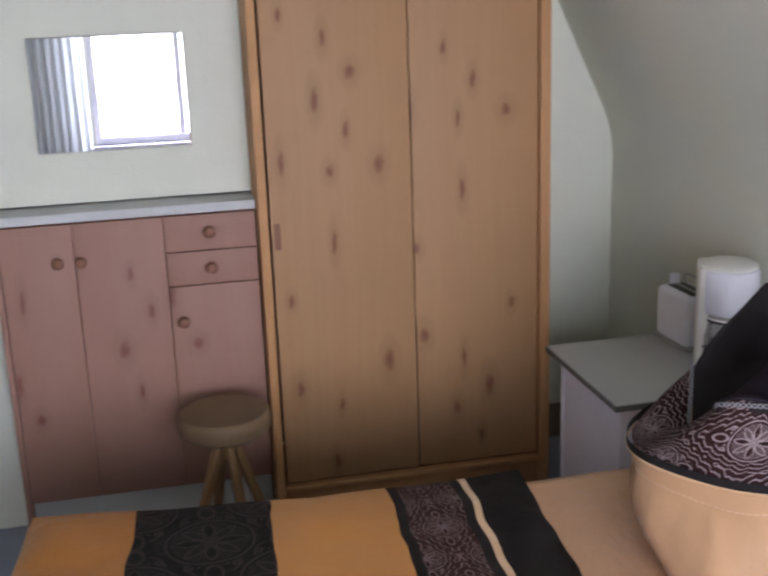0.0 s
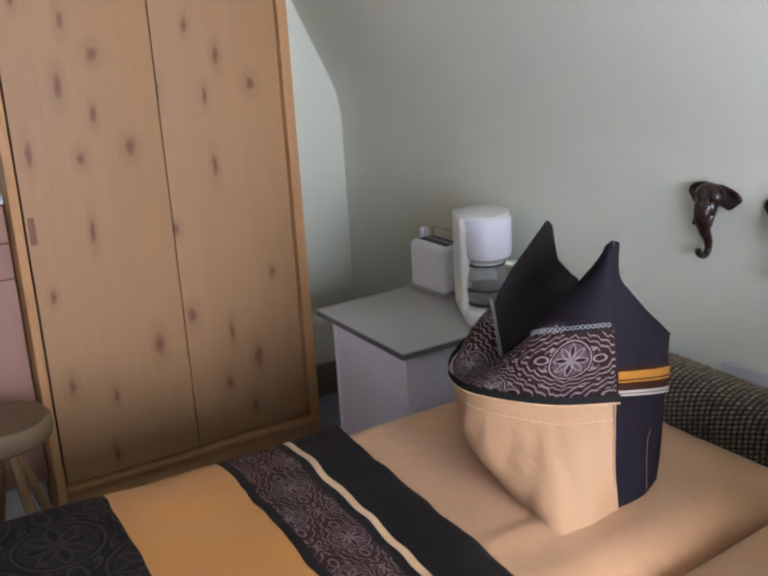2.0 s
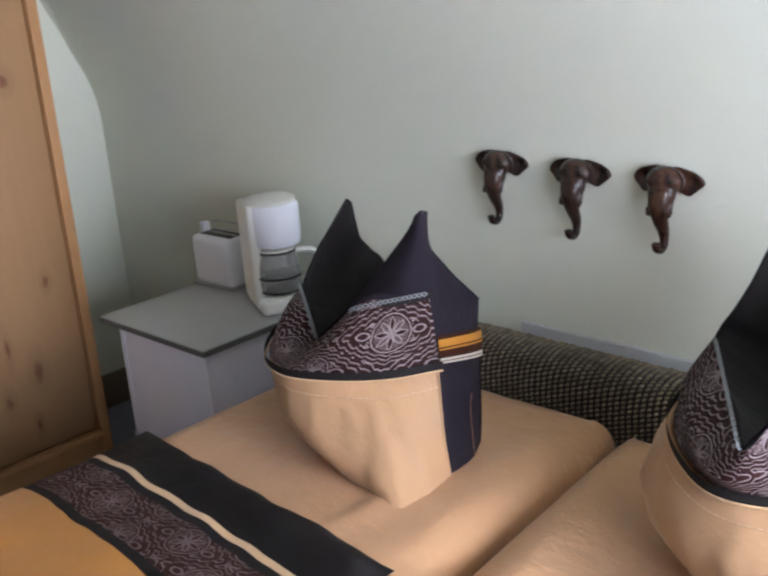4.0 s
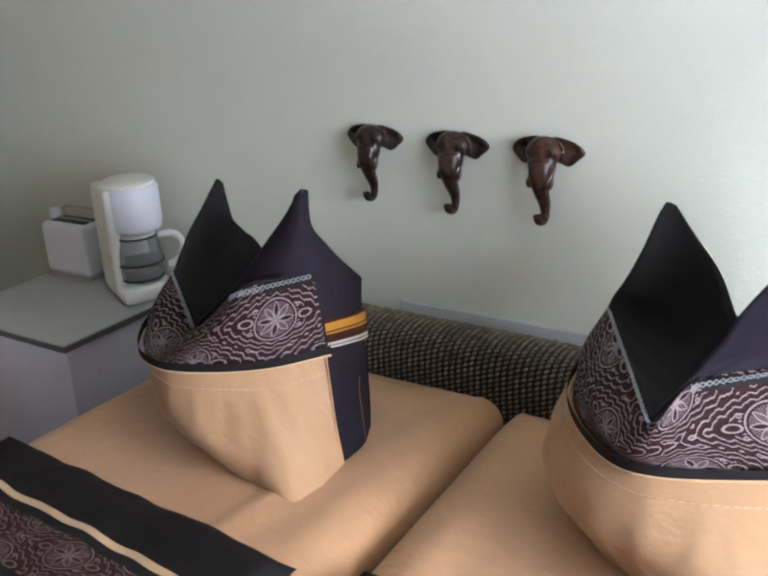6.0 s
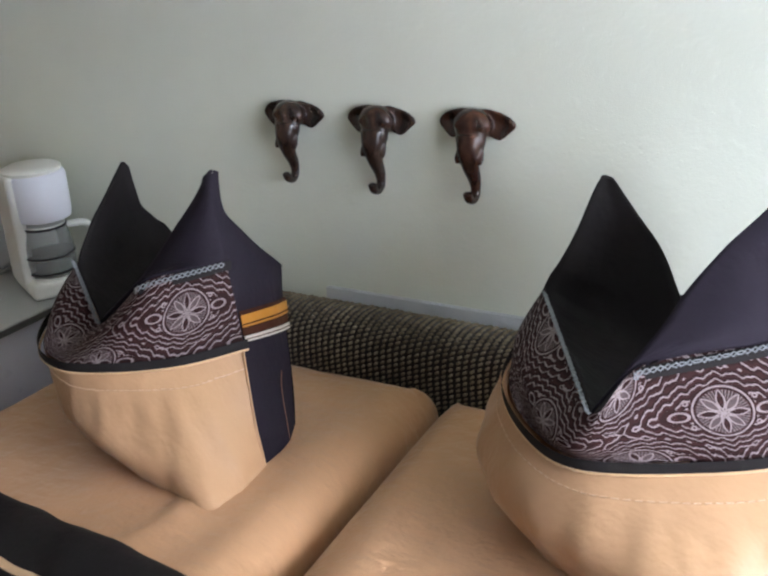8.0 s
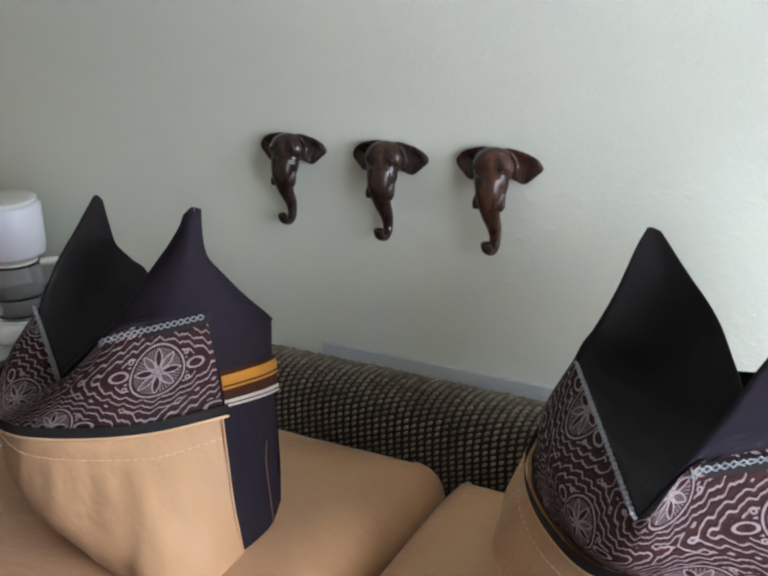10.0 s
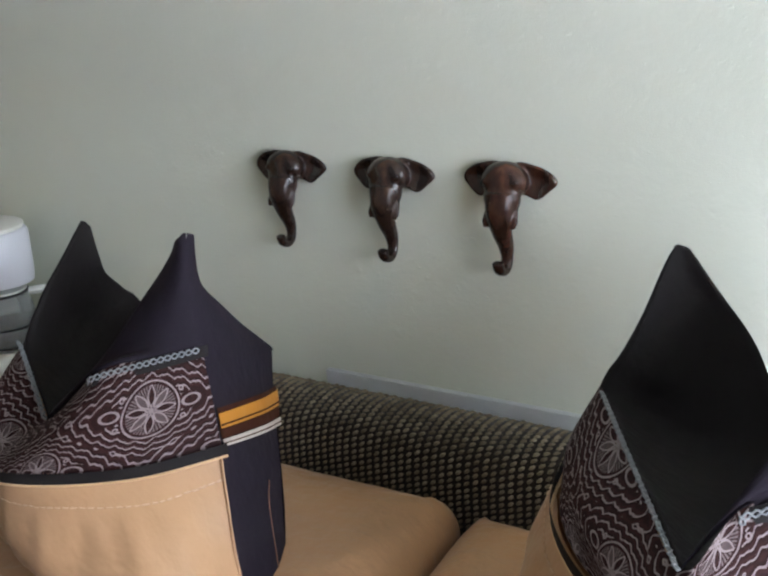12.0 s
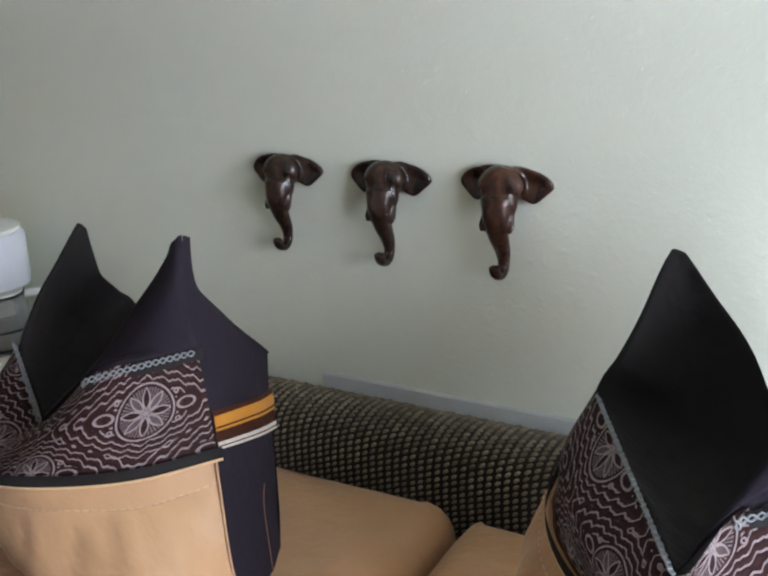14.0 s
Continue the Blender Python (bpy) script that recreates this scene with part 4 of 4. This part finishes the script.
crown_pillow((-0.05, 1.48, 0.565),
             [(0.17, 1.41, 0.570), (0.11, 1.26, 0.566), (0.0, 1.25, 0.566), (-0.125, 1.285, 0.566), (-0.24, 1.335, 0.568), (-0.32, 1.44, 0.57), (-0.33, 1.58, 0.57), (-0.10, 1.64, 0.57), (0.13, 1.58, 0.570)],
             [(0.17, 1.46, 0.660), (0.12, 1.31, 0.655), (0.01, 1.235, 0.660), (-0.155, 1.238, 0.668), (-0.295, 1.305, 0.675), (-0.385, 1.42, 0.685), (-0.39, 1.56, 0.69), (-0.15, 1.66, 0.69), (0.11, 1.64, 0.670)],
             [(0.145, 1.515, 0.785), (0.085, 1.41, 0.780), (-0.03, 1.345, 0.773), (-0.165, 1.295, 0.772), (-0.262, 1.340, 0.780), (-0.345, 1.445, 0.790), (-0.375, 1.58, 0.80), (-0.15, 1.69, 0.80), (0.06, 1.68, 0.780)],
             [(0.10, 1.545, 0.938), (0.04, 1.472, 0.926), (-0.098, 1.368, 0.908), (-0.152, 1.306, 0.852), (-0.250, 1.455, 0.868), (-0.346, 1.602, 0.891), (-0.365, 1.66, 0.88)],
             (-0.273, 1.700, 1.074), (0.04, 1.62, 1.125), (0.055, 1.695, 0.90),
             [(-0.092, 1.40, 0.940), (-0.070, 1.452, 0.988), (-0.024, 1.525, 1.047), (0.012, 1.575, 1.085)],
             [(-0.250, 1.458, 0.868), (-0.346, 1.602, 0.891), (-0.330, 1.625, 0.936), (-0.298, 1.672, 1.030)],
             [(-0.08, 1.45, 0.815), (-0.10, 1.60, 0.845), (-0.156, 1.662, 0.925), (-0.217, 1.688, 1.010)],
             [(0.053, 1.67, 0.965), (0.052, 1.655, 1.02), (0.050, 1.642, 1.055), (0.047, 1.632, 1.09)],
             [(0.095, 1.556, 0.965), (0.085, 1.572, 1.0), (0.072, 1.588, 1.04), (0.055, 1.605, 1.09)],
             (-0.02, 0.04, -0.14),
             0.758, -0.19, 0.185, "larger pillow folded into a crown, apricot below, embroidered band, black points")


# ---- carved elephant heads ----
def elephant_mesh():
    bm = bmesh.new()
    bmesh.ops.create_uvsphere(bm, u_segments=28, v_segments=18, radius=1, matrix=Matrix.Translation((0, -0.034, 0.002)) @ Matrix.Diagonal((0.040, 0.040, 0.040, 1)))
    bmesh.ops.create_uvsphere(bm, u_segments=20, v_segments=12, radius=1, matrix=Matrix.Translation((0, -0.052, -0.030)) @ Matrix.Diagonal((0.032, 0.028, 0.042, 1)))
    path = spline([(0, -0.060, -0.020), (0, -0.070, -0.060), (0, -0.058, -0.100), (0, -0.038, -0.138), (0, -0.036, -0.168), (0, -0.054, -0.183), (0, -0.076, -0.176), (0, -0.084, -0.158)], 6)
    rad = [0.027 - 0.0165 * min(1, k / 22) for k in range(len(path))]
    merge(bm, tube(path, rad, 18))
    for s in (-1, 1):
        ear = bmesh.new()
        out = spline([(0.012, 0, 0.036), (0.050, 0, 0.034), (0.074, 0, 0.018), (0.083, 0, -0.002), (0.070, 0, -0.020), (0.052, 0, -0.037), (0.034, 0, -0.030), (0.016, 0, -0.020)], 5, True)
        for y, k in ((-0.004, 0.96), (-0.010, 1.0), (-0.016, 0.93)):
            for p in out:
                bend = -0.012 * math.sin(min(1, p.x / 0.083) * 3.1)
                ear.verts.new((s * (0.035 + (p.x - 0.035) * k), y + bend, p.z * k))
        n = len(out)
        vs = list(ear.verts)
        for r in range(2):
            for k in range(n):
                ear.faces.new((vs[r * n + k], vs[r * n + (k + 1) % n], vs[(r + 1) * n + (k + 1) % n], vs[(r + 1) * n + k]))
        ear.faces.new(vs[:n])
        ear.faces.new(vs[2 * n:])
        bmesh.ops.recalc_face_normals(ear, faces=ear.faces[:])
        merge(bm, ear)
        merge(bm, tube([(s * 0.020, -0.056, -0.055), (s * 0.026, -0.068, -0.078), (s * 0.025, -0.074, -0.090)], [0.009, 0.006, 0.003], 10))
        brow = bmesh.new()
        bmesh.ops.create_uvsphere(brow, u_segments=12, v_segments=8, radius=0.009, matrix=Matrix.Translation((s * 0.024, -0.060, 0.004)))
        merge(bm, brow)
    return mesh_of("elephant_head", bm, M_CARVED)


EL = elephant_mesh()
EL_RED = EL.copy()
EL_RED.materials.clear()
EL_RED.materials.append(M_CARVED_RED)
for x, z, k, me, tone in ((-1.094, 1.075, 0.97, EL, "dark"), (-0.868, 1.074, 1.0, EL, "dark"), (-0.642, 1.078, 1.02, EL_RED, "reddish")):
    ob = tagged(new("elephant_head", me), "glossy " + tone + " brown carved wooden elephant head hung on the wall", "wall carving", "elephant heads on the wall")
    ob.matrix_world = pose(x, YE, z) @ Matrix.Diagonal((1.02 * k, 0.72 * k, 0.80 * k, 1))
    re = ob.modifiers.new("blend", "REMESH")
    re.mode, re.voxel_size, re.use_smooth_shade = "VOXEL", 0.0024, True
    sm = ob.modifiers.new("soften", "SMOOTH")
    sm.factor, sm.iterations = 0.5, 16
